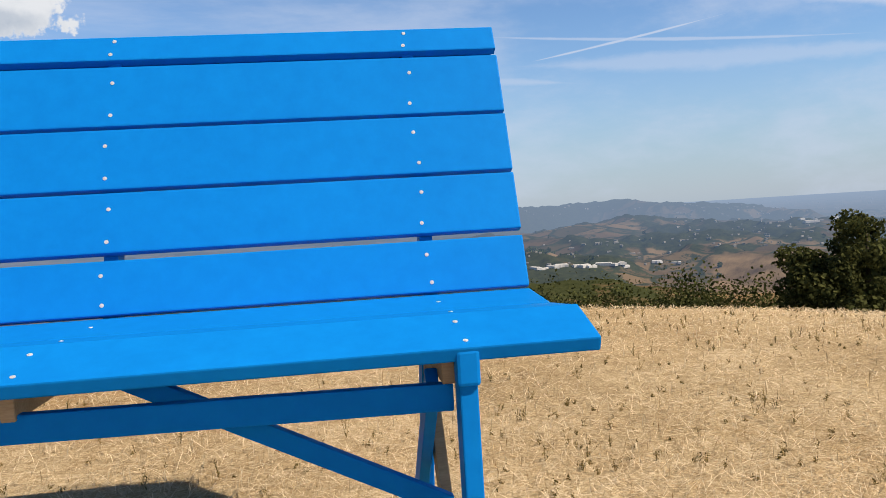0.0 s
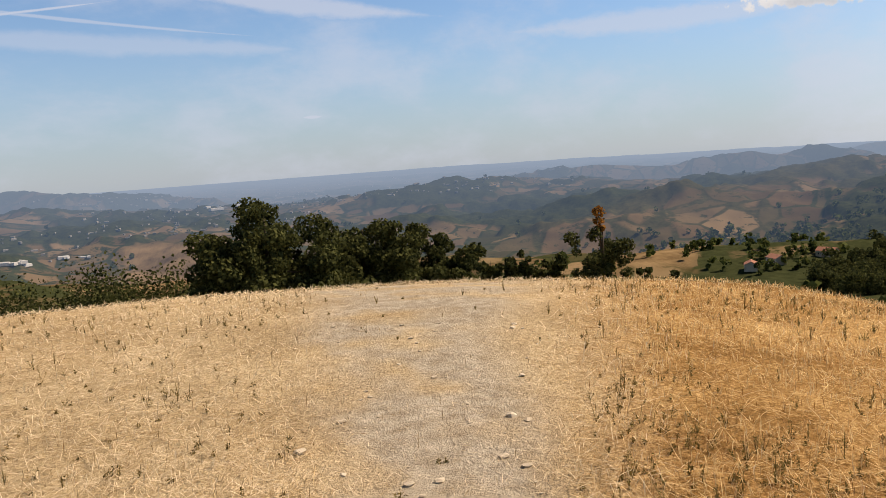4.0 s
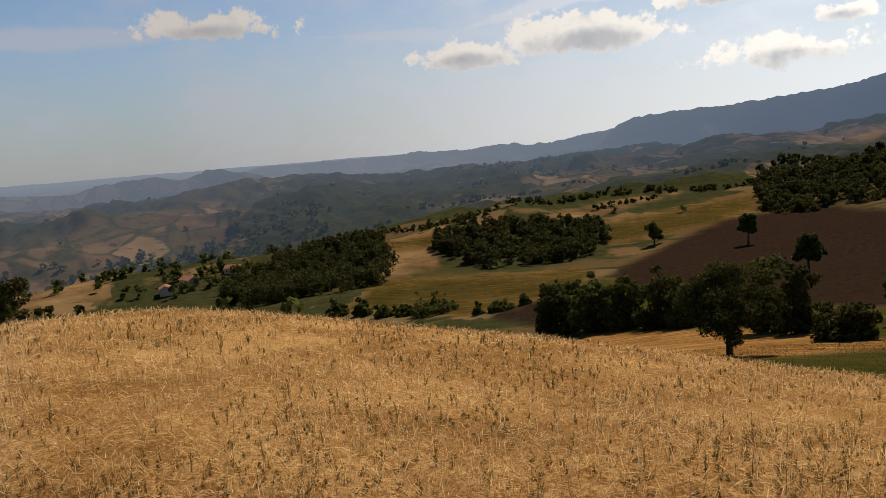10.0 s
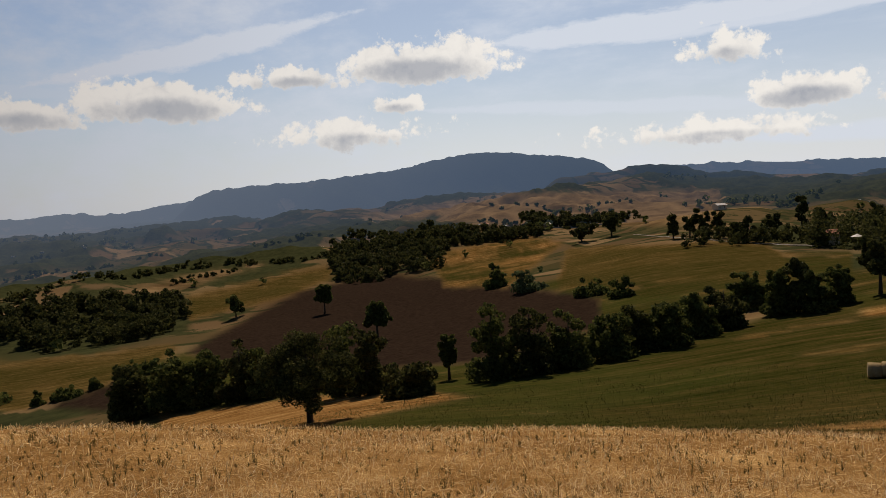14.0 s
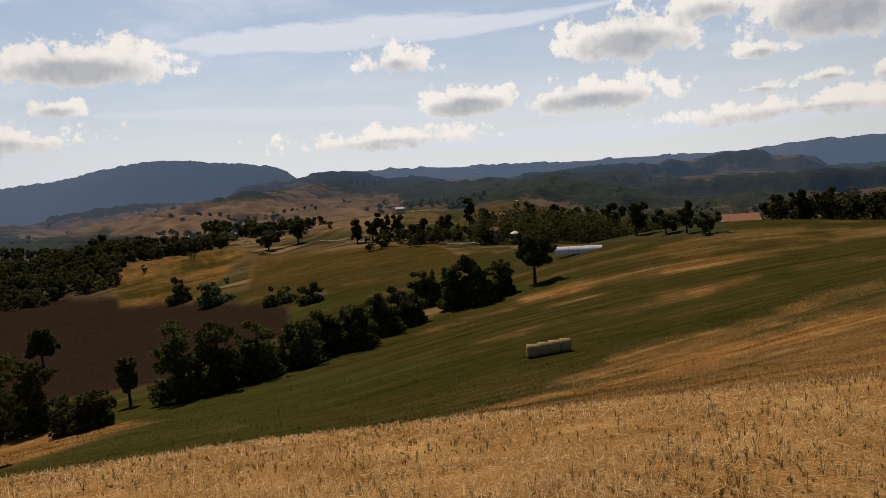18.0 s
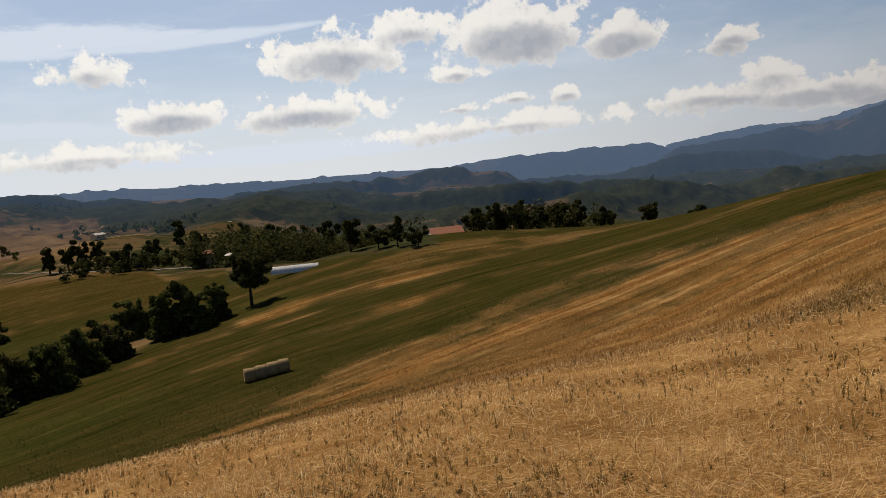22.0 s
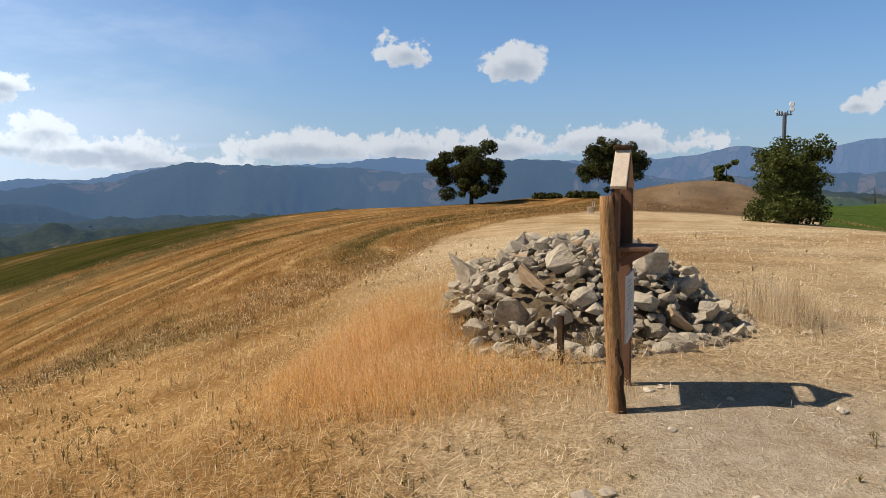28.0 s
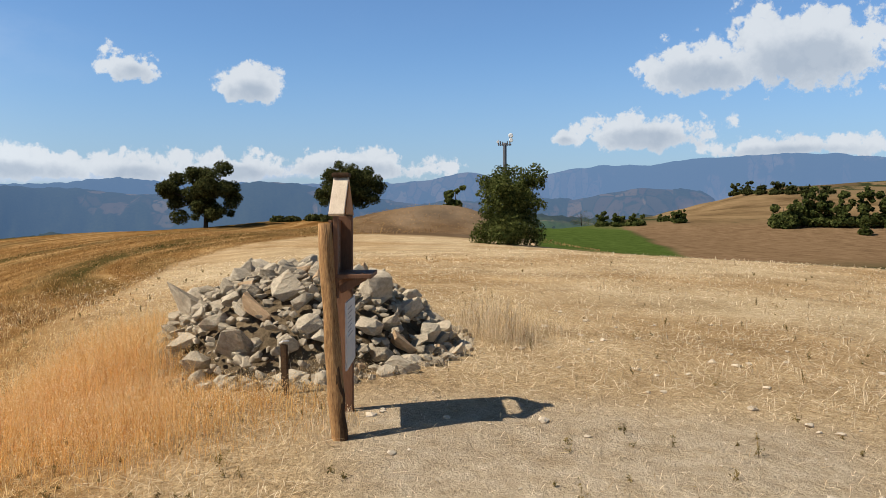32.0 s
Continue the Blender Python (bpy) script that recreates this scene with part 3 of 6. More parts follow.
    field = w.mix(w.math("MULTIPLY", w.noise(v, .05, 4), .5), field, w.ramp(sep.outputs[1], [(.3, (.06, .057, .026)), (.7, (.17, .115, .06))]))
    scrub = w.math("ADD", w.noise(v, .05, 5, .75), w.math("MULTIPLY", w.noise(v, .012, 3), .35))
    field = w.mix(w.ramp(scrub, [(.74, 0), (.79, 1)]), field, wood)
    hedge = w.math("MULTIPLY", w.ramp(rims.outputs["Distance"], [(.035, 1), (.075, 0)]), w.ramp(w.noise(v, .02, 3, .6), [(.36, 0), (.46, 1)]))
    field = w.mix(hedge, field, wood)
    woods = w.ramp(w.math("ADD", w.attr("timber"), w.math("MULTIPLY", w.math("SUBTRACT", w.noise(v, .03, 5, .7), .5), .22)), [(.47, 0), (.51, 1)])
    country = w.mix(woods, field, wood)
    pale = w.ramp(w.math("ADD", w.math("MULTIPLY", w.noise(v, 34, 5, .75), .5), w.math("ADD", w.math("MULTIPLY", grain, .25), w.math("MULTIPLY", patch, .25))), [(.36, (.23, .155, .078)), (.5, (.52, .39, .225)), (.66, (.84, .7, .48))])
    c = w.mix(w.attr("straw"), country, straw)
    for a0, col in (("bleached", pale), ("tan", tan), ("gold", gold), ("green", green), ("lush", lush), ("tilled", tilled), ("soil", soil), ("bare", bare), ("wooded", wood)):
        c = w.mix(w.attr(a0), c, col)
    w.link(c, bsdf.inputs["Base Color"])
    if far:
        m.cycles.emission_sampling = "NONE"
        # the plain backdrop of distance: its haze is painted on as surface emission
        paint_haze(w, tree, w.attr("plain_haze"))
    w.bump(bsdf, w.math("ADD", w.math("ADD", grain, w.math("MULTIPLY", w.noise(v, 45, 4, .7), .5)), w.math("MULTIPLY", w.noise(v, .3, 5), 2.0)), .8, .06)
    return m


EARTH = ground_material("dry hill country")
DISTANCE = ground_material("distant hill country with painted haze", True)
STRAW = leafy("dry straw", (.29, .135, .04), (1.0, .8, .45), 1.5, .48)
OATS = leafy("tall dry oats", (.58, .29, .075), (1.0, .7, .3), 3.5, .58)
OAT_HEAD = leafy("pale oat husks", (.7, .48, .22), (.98, .82, .52), 2.5, .5)
PALE_STRAW = leafy("bleached straw", (.38, .26, .125), (1.0, .86, .62), 1.5, .42)
WEED = leafy("withered weed", (.07, .06, .019), (.33, .235, .085), 2, .38)
OAK_LEAF = leafy("oak leaves", (.021, .027, .009), (.108, .112, .036), .8, .32)
BUSH_LEAF = leafy("hedge leaves", (.028, .042, .011), (.145, .16, .046), .8, .38)
OLIVE_LEAF = leafy("greyer leaves", (.05, .075, .03), (.15, .18, .08))
SLOPE_GRASS = leafy("cut brown grass", (.2, .1, .034), (.64, .42, .18), .4, .4)
SLOPE_GREEN = leafy("short green regrowth", (.026, .032, .007), (.095, .088, .025), .4, .4)
DRY_LEAF = leafy("rust-brown dead leaves", (.2, .09, .02), (.42, .2, .05))
BARK = grained("bark", (.035, .026, .018), (.1, .08, .055), 3, .9, .1, .8, .03)
SHADE_RUBBLE = grained("rubble and earth with painted shade", (.06, .042, .025), (.24, .18, .11), 3, .95, .05, .9, .05, .1)
BLUE = grained("blue enamel paint", (.0, .17, .54), (.0, .208, .62), 2, .5, .03, .05, .001, .06)
STONE = grained("grey-beige field stone", (.18, .145, .1), (.8, .675, .49), 1.8, .9, .1, .8, .04, .45)
PALE_STONE = grained("sun-bleached stone", (.42, .34, .24), (.7, .6, .46), 1.1, .9, .1, .4, .006, .3)
WARM_STONE = grained("rusty field stone", (.26, .16, .08), (.66, .47, .29), 1.3, .9, .1, .7, .03, .4)
LOG = grained("weathered pine log", (.1, .04, .014), (.62, .36, .15), 4, .8, .2, .8, .012, .05, stretch=(7, 7, .8))
ROT = grained("dark rotten wood", (.03, .018, .01), (.11, .065, .035), 8, .9, .1, .8, .01, .1)
BOARD = grained("brown stained board", (.1, .045, .022), (.2, .1, .052), 6, .7, .3, .3, .003, .1, stretch=(5, 5, .6))
PALE_WOOD = grained("bleached plank", (.42, .32, .22), (.74, .63, .48), 6, .8, .2, .4, .003, .1, stretch=(4, 4, .6))
RAW_WOOD = grained("bare timber", (.3, .2, .11), (.5, .36, .22), 6, .8, .2, .3, .003, .1, stretch=(.6, 4, 4))
ORANGE_WOOD = grained("orange-brown board", (.3, .12, .035), (.5, .24, .08), 6, .7, .3, .3, .003, .1)
PAPER = grained("faded notice sheet", (.5, .48, .45), (.7, .69, .66), 3, .6, .3, .05, .001, .05)
FADED_INK = grained("faded print", (.28, .27, .26), (.42, .41, .4), 6, .7, .2, .05, .001, .05)
PALE_BLUE = grained("faded blue leaflet", (.35, .48, .55), (.6, .7, .74), 4, .6, .3, .05, .001, .05)
STEEL = grained("galvanised steel", (.4, .41, .42), (.6, .6, .6), 8, .4, .5, .1, .001, .1)
DARK_STEEL = grained("dark steel", (.06, .065, .07), (.14, .14, .15), 8, .5, .5, .1, .001, .1)
BALE = grained("baled straw", (.25, .18, .088), (.48, .375, .205), 4, .9, .1, .7, .03, .25)
BALE_END = grained("wound straw", (.26, .18, .085), (.46, .35, .19), 6, .9, .1, .7, .03, .25)
ROOF_RED = grained("terracotta tiles", (.25, .1, .06), (.42, .2, .13), 2, .85, .2, .4, .03, .3, "world")
ROOF_PALE = grained("pale sheet roofing", (.5, .5, .48), (.72, .71, .68), 2, .6, .3, .2, .02, .2, "world")
WALL_CREAM = grained("cream render", (.4, .33, .24), (.62, .54, .42), 1, .9, .2, .2, .01, .4, "world")
WINDOW_DARK = grained("dark window", (.015, .018, .022), (.04, .045, .05), 2, .15, .5, .0, .001, .1)
POLYTUNNEL = grained("white greenhouse sheeting", (.55, .6, .62), (.78, .82, .83), 1, .35, .5, .05, .01, .1, "world")
LANE = grained("pale worn asphalt", (.16, .15, .14), (.3, .285, .26), .8, .9, .2, .3, .01, .1, "world")
CANVAS = grained("white canvas", (.7, .7, .68), (.82, .82, .8), 2, .8, .2, .1, .005, .05)


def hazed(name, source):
    """For what stands on the backdrop of distance: a copy with the same painted haze."""
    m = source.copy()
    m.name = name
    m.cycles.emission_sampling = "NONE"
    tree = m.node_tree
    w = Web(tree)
    paint_haze(w, tree)
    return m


# leaf and wall colours with haze emission painted over them
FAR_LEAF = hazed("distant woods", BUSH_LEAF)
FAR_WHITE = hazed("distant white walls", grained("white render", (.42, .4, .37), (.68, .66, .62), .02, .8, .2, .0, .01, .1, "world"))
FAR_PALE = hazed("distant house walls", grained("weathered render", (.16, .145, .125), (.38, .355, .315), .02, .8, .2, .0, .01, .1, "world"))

# ---------------------------------------------------------------- ground
def soft(a, b, v):
    t = np.clip((v - a) / (b - a), 0, 1)
    return t * t * (3 - 2 * t)


def band(v, lo, hi, edge):
    return soft(lo - edge, lo + edge, v) * (1 - soft(hi - edge, hi + edge, v))


def golden_at(x, y):
    """Where the mown slope is straw rather than green."""
    r, az = np.hypot(x, y), np.degrees(np.arctan2(x, y)) % 360
    wob, wide = fractal(x / 5, y / 5, 3, 41), fractal(x / 40, y / 40, 3, 47)
    along, over = -.866 * x - .5 * y, -.5 * x + .866 * y
    lane = over - 42 * (along - 46) ** 2 / ((along - 46) ** 2 + 3000)
    streak = fractal(lane / 7 + .5 * wide, along / 70, 4, 52)
    golden = 1.1 * soft(-62, -46, lane + 9 * wide) * (.85 + .55 * streak) + .9 * np.exp(-((lane + 54 + 2 * wob) / 2.6) ** 2) * band(along, 8, 80, 8)
    golden = golden + .75 * band(az + 6 * wide, 168.5, 181.5, 1.5) * band(r + 10 * wob, 108, 150, 9) * soft(-.15, .2, streak + .1) + .6 * soft(.1, .42, fractal(lane / 13 + .6 * wide, along / 30, 4, 53) + .25 * wob) * (lane < -54)
    fine = fractal(lane / 1.7, along / 45, 3, 56) + .5 * fractal(x / 2.2, y / 2.2, 3, 57)
    return np.clip(golden + .5 * fine * (lane > -70), 0, 1)


def cover(me):
    n = len(me.vertices)
    co = np.empty(n * 3)
    me.vertices.foreach_get("co", co)
    x, y, z = co.reshape(-1, 3).T
    r = np.hypot(x, y)
    az = np.degrees(np.arctan2(x, y)) % 360
    wob = fractal(x / 5, y / 5, 3, 41)
    wide = fractal(x / 40, y / 40, 3, 47)
    edge = around((60, 50, 45, 40, 40, 40, 40, 34, 28, 23, 20, 19, 18.5, 18, 17, 18, 60, 90, 70, 60, 60, 60, 60, 60), az)
    near = 1 - soft(.93, 1.07, (r / edge) + wob * .12)
    south = band(az, 118, 258, 4) * (1 - near) * (1 - soft(-15, 15, r - np.where(az < 167, 330, 230)))
    golden = golden_at(x, y)
    masks = {
        "straw": near,
        "green": south * (1 - golden),
        "gold": south * golden,
        "tan": np.zeros(n),
        "tilled": np.zeros(n),
        "soil": np.zeros(n),
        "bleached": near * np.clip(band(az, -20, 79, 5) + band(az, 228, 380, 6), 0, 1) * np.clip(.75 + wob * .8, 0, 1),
        # extra painted haze over the far plain
        "plain_haze": band(az, 30, 98, 3) * soft(2900, 3700, r),
        "timber": woody(x, y, r, az),
        "lush": south * .14 * soft(.1, .3, wide + .02 * (168 - az) * (az < 200)) * (r > 40) * (az < 215),
        "bare": near * np.clip(np.maximum(band(az + wob * 6, 60, 74, 3) * band(r, 2.3, 17, 1.5) * soft(-.3, .15, fractal(x * 1.2, y * 1.2, 3, 61) + .1),
                                          band(az + wob * 4, 243, 276, 4) * band(r + wob, 3.2, 6.3, .6) * .6), 0, 1),
        "wooded": np.zeros(n),
    }
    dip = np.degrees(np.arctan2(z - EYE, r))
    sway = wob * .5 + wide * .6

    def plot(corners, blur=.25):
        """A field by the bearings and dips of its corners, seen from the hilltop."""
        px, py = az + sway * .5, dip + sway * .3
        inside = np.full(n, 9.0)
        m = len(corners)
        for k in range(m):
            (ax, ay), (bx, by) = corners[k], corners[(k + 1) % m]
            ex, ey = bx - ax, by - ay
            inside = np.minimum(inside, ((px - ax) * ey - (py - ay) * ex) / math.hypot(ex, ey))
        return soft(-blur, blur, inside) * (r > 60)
    # the bare gullied spur across the valley
    (ax, ay), (bx, by), wide_of, _ = SPURS[0]
    t = np.clip(((x - ax) * (bx - ax) + (y - ay) * (by - ay)) / ((bx - ax) ** 2 + (by - ay) ** 2), 0, 1)
    off = np.hypot(x - ax - t * (bx - ax), y - ay - t * (by - ay)) / wide_of
    masks["tan"] = np.maximum(masks["tan"], .15 * (1 - soft(.25, .9, off + .8 * fractal(x / 120, y / 120, 3, 33))))
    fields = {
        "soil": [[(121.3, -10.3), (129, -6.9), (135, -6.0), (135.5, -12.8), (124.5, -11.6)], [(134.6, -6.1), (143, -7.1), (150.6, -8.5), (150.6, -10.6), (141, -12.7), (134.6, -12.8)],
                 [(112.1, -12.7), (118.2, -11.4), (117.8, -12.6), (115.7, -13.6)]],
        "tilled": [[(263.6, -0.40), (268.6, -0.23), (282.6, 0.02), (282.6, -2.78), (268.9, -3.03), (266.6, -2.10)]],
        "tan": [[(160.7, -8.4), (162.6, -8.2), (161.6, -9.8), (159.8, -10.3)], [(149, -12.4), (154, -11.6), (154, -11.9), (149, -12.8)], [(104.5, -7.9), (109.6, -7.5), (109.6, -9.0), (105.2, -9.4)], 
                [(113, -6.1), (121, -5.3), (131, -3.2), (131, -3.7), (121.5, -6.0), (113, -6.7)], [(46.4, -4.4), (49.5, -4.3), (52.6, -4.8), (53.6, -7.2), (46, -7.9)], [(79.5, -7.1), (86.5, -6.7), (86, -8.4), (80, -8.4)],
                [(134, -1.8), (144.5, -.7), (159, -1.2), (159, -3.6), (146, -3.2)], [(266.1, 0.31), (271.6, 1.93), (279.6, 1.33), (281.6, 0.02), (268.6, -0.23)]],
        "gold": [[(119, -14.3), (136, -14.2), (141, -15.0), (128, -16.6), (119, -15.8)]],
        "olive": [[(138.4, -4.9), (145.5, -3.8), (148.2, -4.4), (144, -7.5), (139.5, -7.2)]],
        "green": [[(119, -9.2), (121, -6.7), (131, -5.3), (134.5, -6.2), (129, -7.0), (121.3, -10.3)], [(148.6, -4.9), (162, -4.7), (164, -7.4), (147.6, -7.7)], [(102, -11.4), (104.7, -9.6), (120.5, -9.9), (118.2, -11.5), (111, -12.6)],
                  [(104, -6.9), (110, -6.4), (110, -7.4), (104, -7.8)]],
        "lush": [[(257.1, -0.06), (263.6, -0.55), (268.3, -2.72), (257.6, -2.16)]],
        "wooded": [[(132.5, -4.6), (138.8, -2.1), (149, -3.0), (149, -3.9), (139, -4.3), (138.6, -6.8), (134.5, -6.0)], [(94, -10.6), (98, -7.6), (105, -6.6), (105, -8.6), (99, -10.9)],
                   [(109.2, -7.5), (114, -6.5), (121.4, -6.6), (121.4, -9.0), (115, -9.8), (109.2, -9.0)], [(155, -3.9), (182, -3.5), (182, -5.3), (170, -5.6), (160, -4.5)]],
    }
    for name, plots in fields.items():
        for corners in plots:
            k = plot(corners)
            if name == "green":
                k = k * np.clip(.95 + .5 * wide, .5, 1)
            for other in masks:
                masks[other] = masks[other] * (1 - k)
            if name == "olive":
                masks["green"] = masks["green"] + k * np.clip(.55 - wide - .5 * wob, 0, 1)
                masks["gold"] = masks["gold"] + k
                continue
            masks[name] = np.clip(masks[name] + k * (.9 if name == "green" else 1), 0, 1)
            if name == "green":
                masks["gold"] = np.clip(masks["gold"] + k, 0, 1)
    masks["tilled"] = np.clip(masks["tilled"] + .9 * band(az, 244.6, 254.1, .8) * band(dip, -1.2, 1.1, .2) * (r > 72) * (r < 130) * soft(-.35, .1, wob), 0, 1)
    mound = band(az + .6 * wob, 244.4, 254.2, .5) * band(r, 76, 125, 3)
    for name in masks:
        masks[name] = masks[name] * (1 - mound)
    masks["tilled"] = np.clip(masks["tilled"] + mound, 0, 1)
    masks["bare"] = masks["bare"] + .14 * mound * soft(-.1, .3, fractal(x / 9, y / 9, 3, 62) + .01 * (r - 92))
    masks["soil"] = masks["soil"] + .55 * mound * soft(-.3, .3, wob + .02 * (88 - r))
    for name, v in masks.items():
        a0 = me.attributes.new(name, "FLOAT", "POINT")
        a0.data.foreach_set("value", np.asarray(v, np.float32))


near_radii = np.concatenate([[.3], .3 * np.exp(np.arange(1, 206) / 205 * math.log(900 / .3))])
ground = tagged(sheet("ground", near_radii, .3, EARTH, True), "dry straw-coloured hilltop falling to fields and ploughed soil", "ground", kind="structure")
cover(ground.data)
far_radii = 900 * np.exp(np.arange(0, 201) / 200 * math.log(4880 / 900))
backdrop = tagged(sheet("backdrop", far_radii, .18, DISTANCE), "distant hills and plain with blue haze painted on", "hills", kind="structure")
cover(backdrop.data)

# ---------------------------------------------------------------- builders
def part(name, bm, material, parent=None, label="", smooth=False):
    me = bpy.data.meshes.new(name)
    bm.to_mesh(me)
    bm.free()
    me.materials.append(material)
    if smooth:
        me.polygons.foreach_set("use_smooth", [True] * len(me.polygons))
    ob = new(name, me)
    if parent is not None:
        ob.parent = parent
    if label:
        ob["label"] = label
    return ob


def empty(name, x, y, z, rz=0):
    ob = new(name)
    ob.matrix_world = pose(x, y, z, 0, 0, rz)
    return ob


def raw(name, verts, faces, material, parent=None, smooth=False):
    if isinstance(faces, list):
        me = bpy.data.meshes.new(name)
        me.from_pydata(np.asarray(verts).reshape(-1, 3).tolist(), [], faces)
    else:
        me = mesh_of(name, verts, [faces])
    me.materials.append(material)
    if smooth:
        me.polygons.foreach_set("use_smooth", [True] * len(me.polygons))
    ob = new(name, me)
    if parent is not None:
        ob.parent = parent
    return ob


def box(bm, size, m=None, bevel=0.0):
    made = bmesh.ops.create_cube(bm, size=1.0)["verts"]
    bmesh.ops.scale(bm, vec=size, verts=made)
    if bevel:
        edges = list({e0 for v in made for e0 in v.link_edges})
        got = bmesh.ops.bevel(bm, geom=edges, offset=bevel, segments=2, affect="EDGES", profile=.6)
        made = list({v for f0 in got["faces"] for v in f0.verts} | {v for v in made if v.is_valid})
    if m is not None:
        bmesh.ops.transform(bm, matrix=m, verts=made)
    return made


def beam(p, q, wide, thick, up=(0, 0, 1), bevel=.006):
    """A bevelled timber from p to q; thick is measured along up."""
    p, q = Vector(p), Vector(q)
    x = (q - p).normalized()
    z = (Vector(up) - x * x.dot(Vector(up))).normalized()
    y = z.cross(x)
    m = Matrix((x, y, z)).transposed().to_4x4()
    m.translation = (p + q) / 2
    bm = bmesh.new()
    box(bm, ((q - p).length, wide, thick), m, bevel)
    return bm


def limb(points, radii, sides=8, seed=0):
    """A tapered, slightly crooked tube."""
    rnd = random.Random(seed)
    bm = bmesh.new()
    rings = []
    pts = [Vector(p) for p in points]
    for k, (p, rad) in enumerate(zip(pts, radii)):
        way = (pts[min(k + 1, len(pts) - 1)] - pts[max(k - 1, 0)]).normalized()
        side = way.orthogonal().normalized()
        over = way.cross(side)
        rings.append([bm.verts.new(p + (side * math.cos(t) + over * math.sin(t)) * rad * rnd.uniform(.88, 1.12))
                      for t in (i * 2 * math.pi / sides for i in range(sides))])
    for r0, r1 in zip(rings, rings[1:]):
        for i in range(sides):
            bm.faces.new((r0[i], r0[(i + 1) % sides], r1[(i + 1) % sides], r1[i]))
    bm.faces.new(rings[0][::-1])
    bm.faces.new(rings[-1])
    return bm


def leaf_cloud(rs, centres, radii, count, size, flat=.8):
    """Corners of many small leaves on the shells of overlapping clumps."""
    k = rs.choice(len(centres), count, p=(radii ** 2) / (radii ** 2).sum())
    d = rs.normal(size=(count, 3))
    d /= np.linalg.norm(d, axis=1, keepdims=True)
    p = centres[k] + d * (radii[k] * rs.uniform(.55, 1.08, count))[:, None] * (1, 1, flat)
    n = d + rs.normal(size=(count, 3)) * .7
    n /= np.linalg.norm(n, axis=1, keepdims=True)
    u = np.cross(n, rs.normal(size=(count, 3)))
    u /= np.linalg.norm(u, axis=1, keepdims=True)
    v = np.cross(n, u)
    s = size * rs.uniform(.6, 1.4, count)[:, None]
    return np.stack([p - u * s * .5, p - v * s * .36, p + u * s * .5, p + v * s * .36], 1).reshape(-1, 3)


def quads_of(n):
    return np.arange(n * 4).reshape(-1, 4)


def crown_shape(rs, wide, tall, base, clumps, squash=1.0):
    """Clump centres filling an uneven crown from height base to tall."""
    c, r = [], []
    mid, half = (base + tall) / 2, (tall - base) / 2
    lobes = rs.uniform(0, 6.28, 4)
    while len(c) < clumps:
        p = rs.uniform(-1, 1, 3)
        around_it, rise = math.atan2(p[1], p[0]), math.atan2(p[2], math.hypot(p[0], p[1]))
        reach = math.sqrt(p[0] ** 2 + p[1] ** 2 + p[2] ** 2) * (1 + .13 * math.sin(2 * around_it + lobes[0] + 2 * rise) + .12 * math.sin(5 * rise + 3 * around_it + lobes[1]))
        if .35 < reach < 1.0:
            rad = rs.uniform(.13, .36) * min(wide / 2, half) * min(1.0, (34 / clumps) ** .15)
            c.append((p[0] * (wide / 2 - rad * .8), p[1] * (wide / 2 - rad * .8), mid + p[2] * (half - rad * .7)))
            r.append(rad)
    c += [(0, 0, mid), (0, 0, base + half * .55)]
    r += [.42 * min(wide / 2, half), .38 * min(wide / 2, half)]
    if base <= 0:
        # a skirt of leaves down to the grass
        for k in range(9):
            t = k * .7 + rs.uniform(-.2, .2)
            c.append((.33 * wide * math.cos(t), .33 * wide * math.sin(t), tall * rs.uniform(.08, .2)))
            r.append(.17 * wide)
    return np.array(c), np.array(r)


def tree_at(name, az, r, top, wide, base=.25, label="", category="tree", group="", leaves=5000, size=.3, clumps=26, seed=1, leaf=None, trunk=.25, sink=0.0, limbs=5):
    """A tree as tall as top metres on the ground at a bearing and distance."""
    x, y = spot(az, r)
    rs = np.random.RandomState(seed)
    root = empty(name, x, y, ground_z(x, y) - sink)
    lean = rs.uniform(-.03, .03, 2) * top
    part("trunk", limb([(0, 0, -.3), (lean[0] * .3, lean[1] * .3, top * .2), (lean[0], lean[1], top * .55), (lean[0] * 1.5, lean[1] * 1.2, top * .85)],
                       [trunk * 1.35, trunk, trunk * .6, trunk * .2], 9, seed), BARK, root, smooth=True)
    c, rad = crown_shape(rs, wide, top, top * base, clumps)
    for k in range(limbs):
        j = rs.randint(len(c))
        s = Vector((lean[0] * .6, lean[1] * .6, top * rs.uniform(.22, .45)))
        e1 = Vector(c[j])
        part("limb", limb([s, s.lerp(e1, .5) + Vector((0, 0, -.02 * top)), e1], [trunk * .45, trunk * .28, trunk * .1], 6, seed + k), BARK, root, smooth=True)
    q = leaf_cloud(rs, c, rad, leaves, size)
    raw("crown", q, quads_of(leaves), leaf or OAK_LEAF, root)
    return tagged(root, label, category, group)

# ---------------------------------------------------------------- the giant bench
bench = tagged(empty("giant_bench", 0, 0, 0, -20), "giant blue-painted wooden bench with silver screws, on dry grass", "bench")
BENCH_LEFT, BENCH_RIGHT, FRAMES = -2.56, 1.12, (.67, -.72, -2.11)


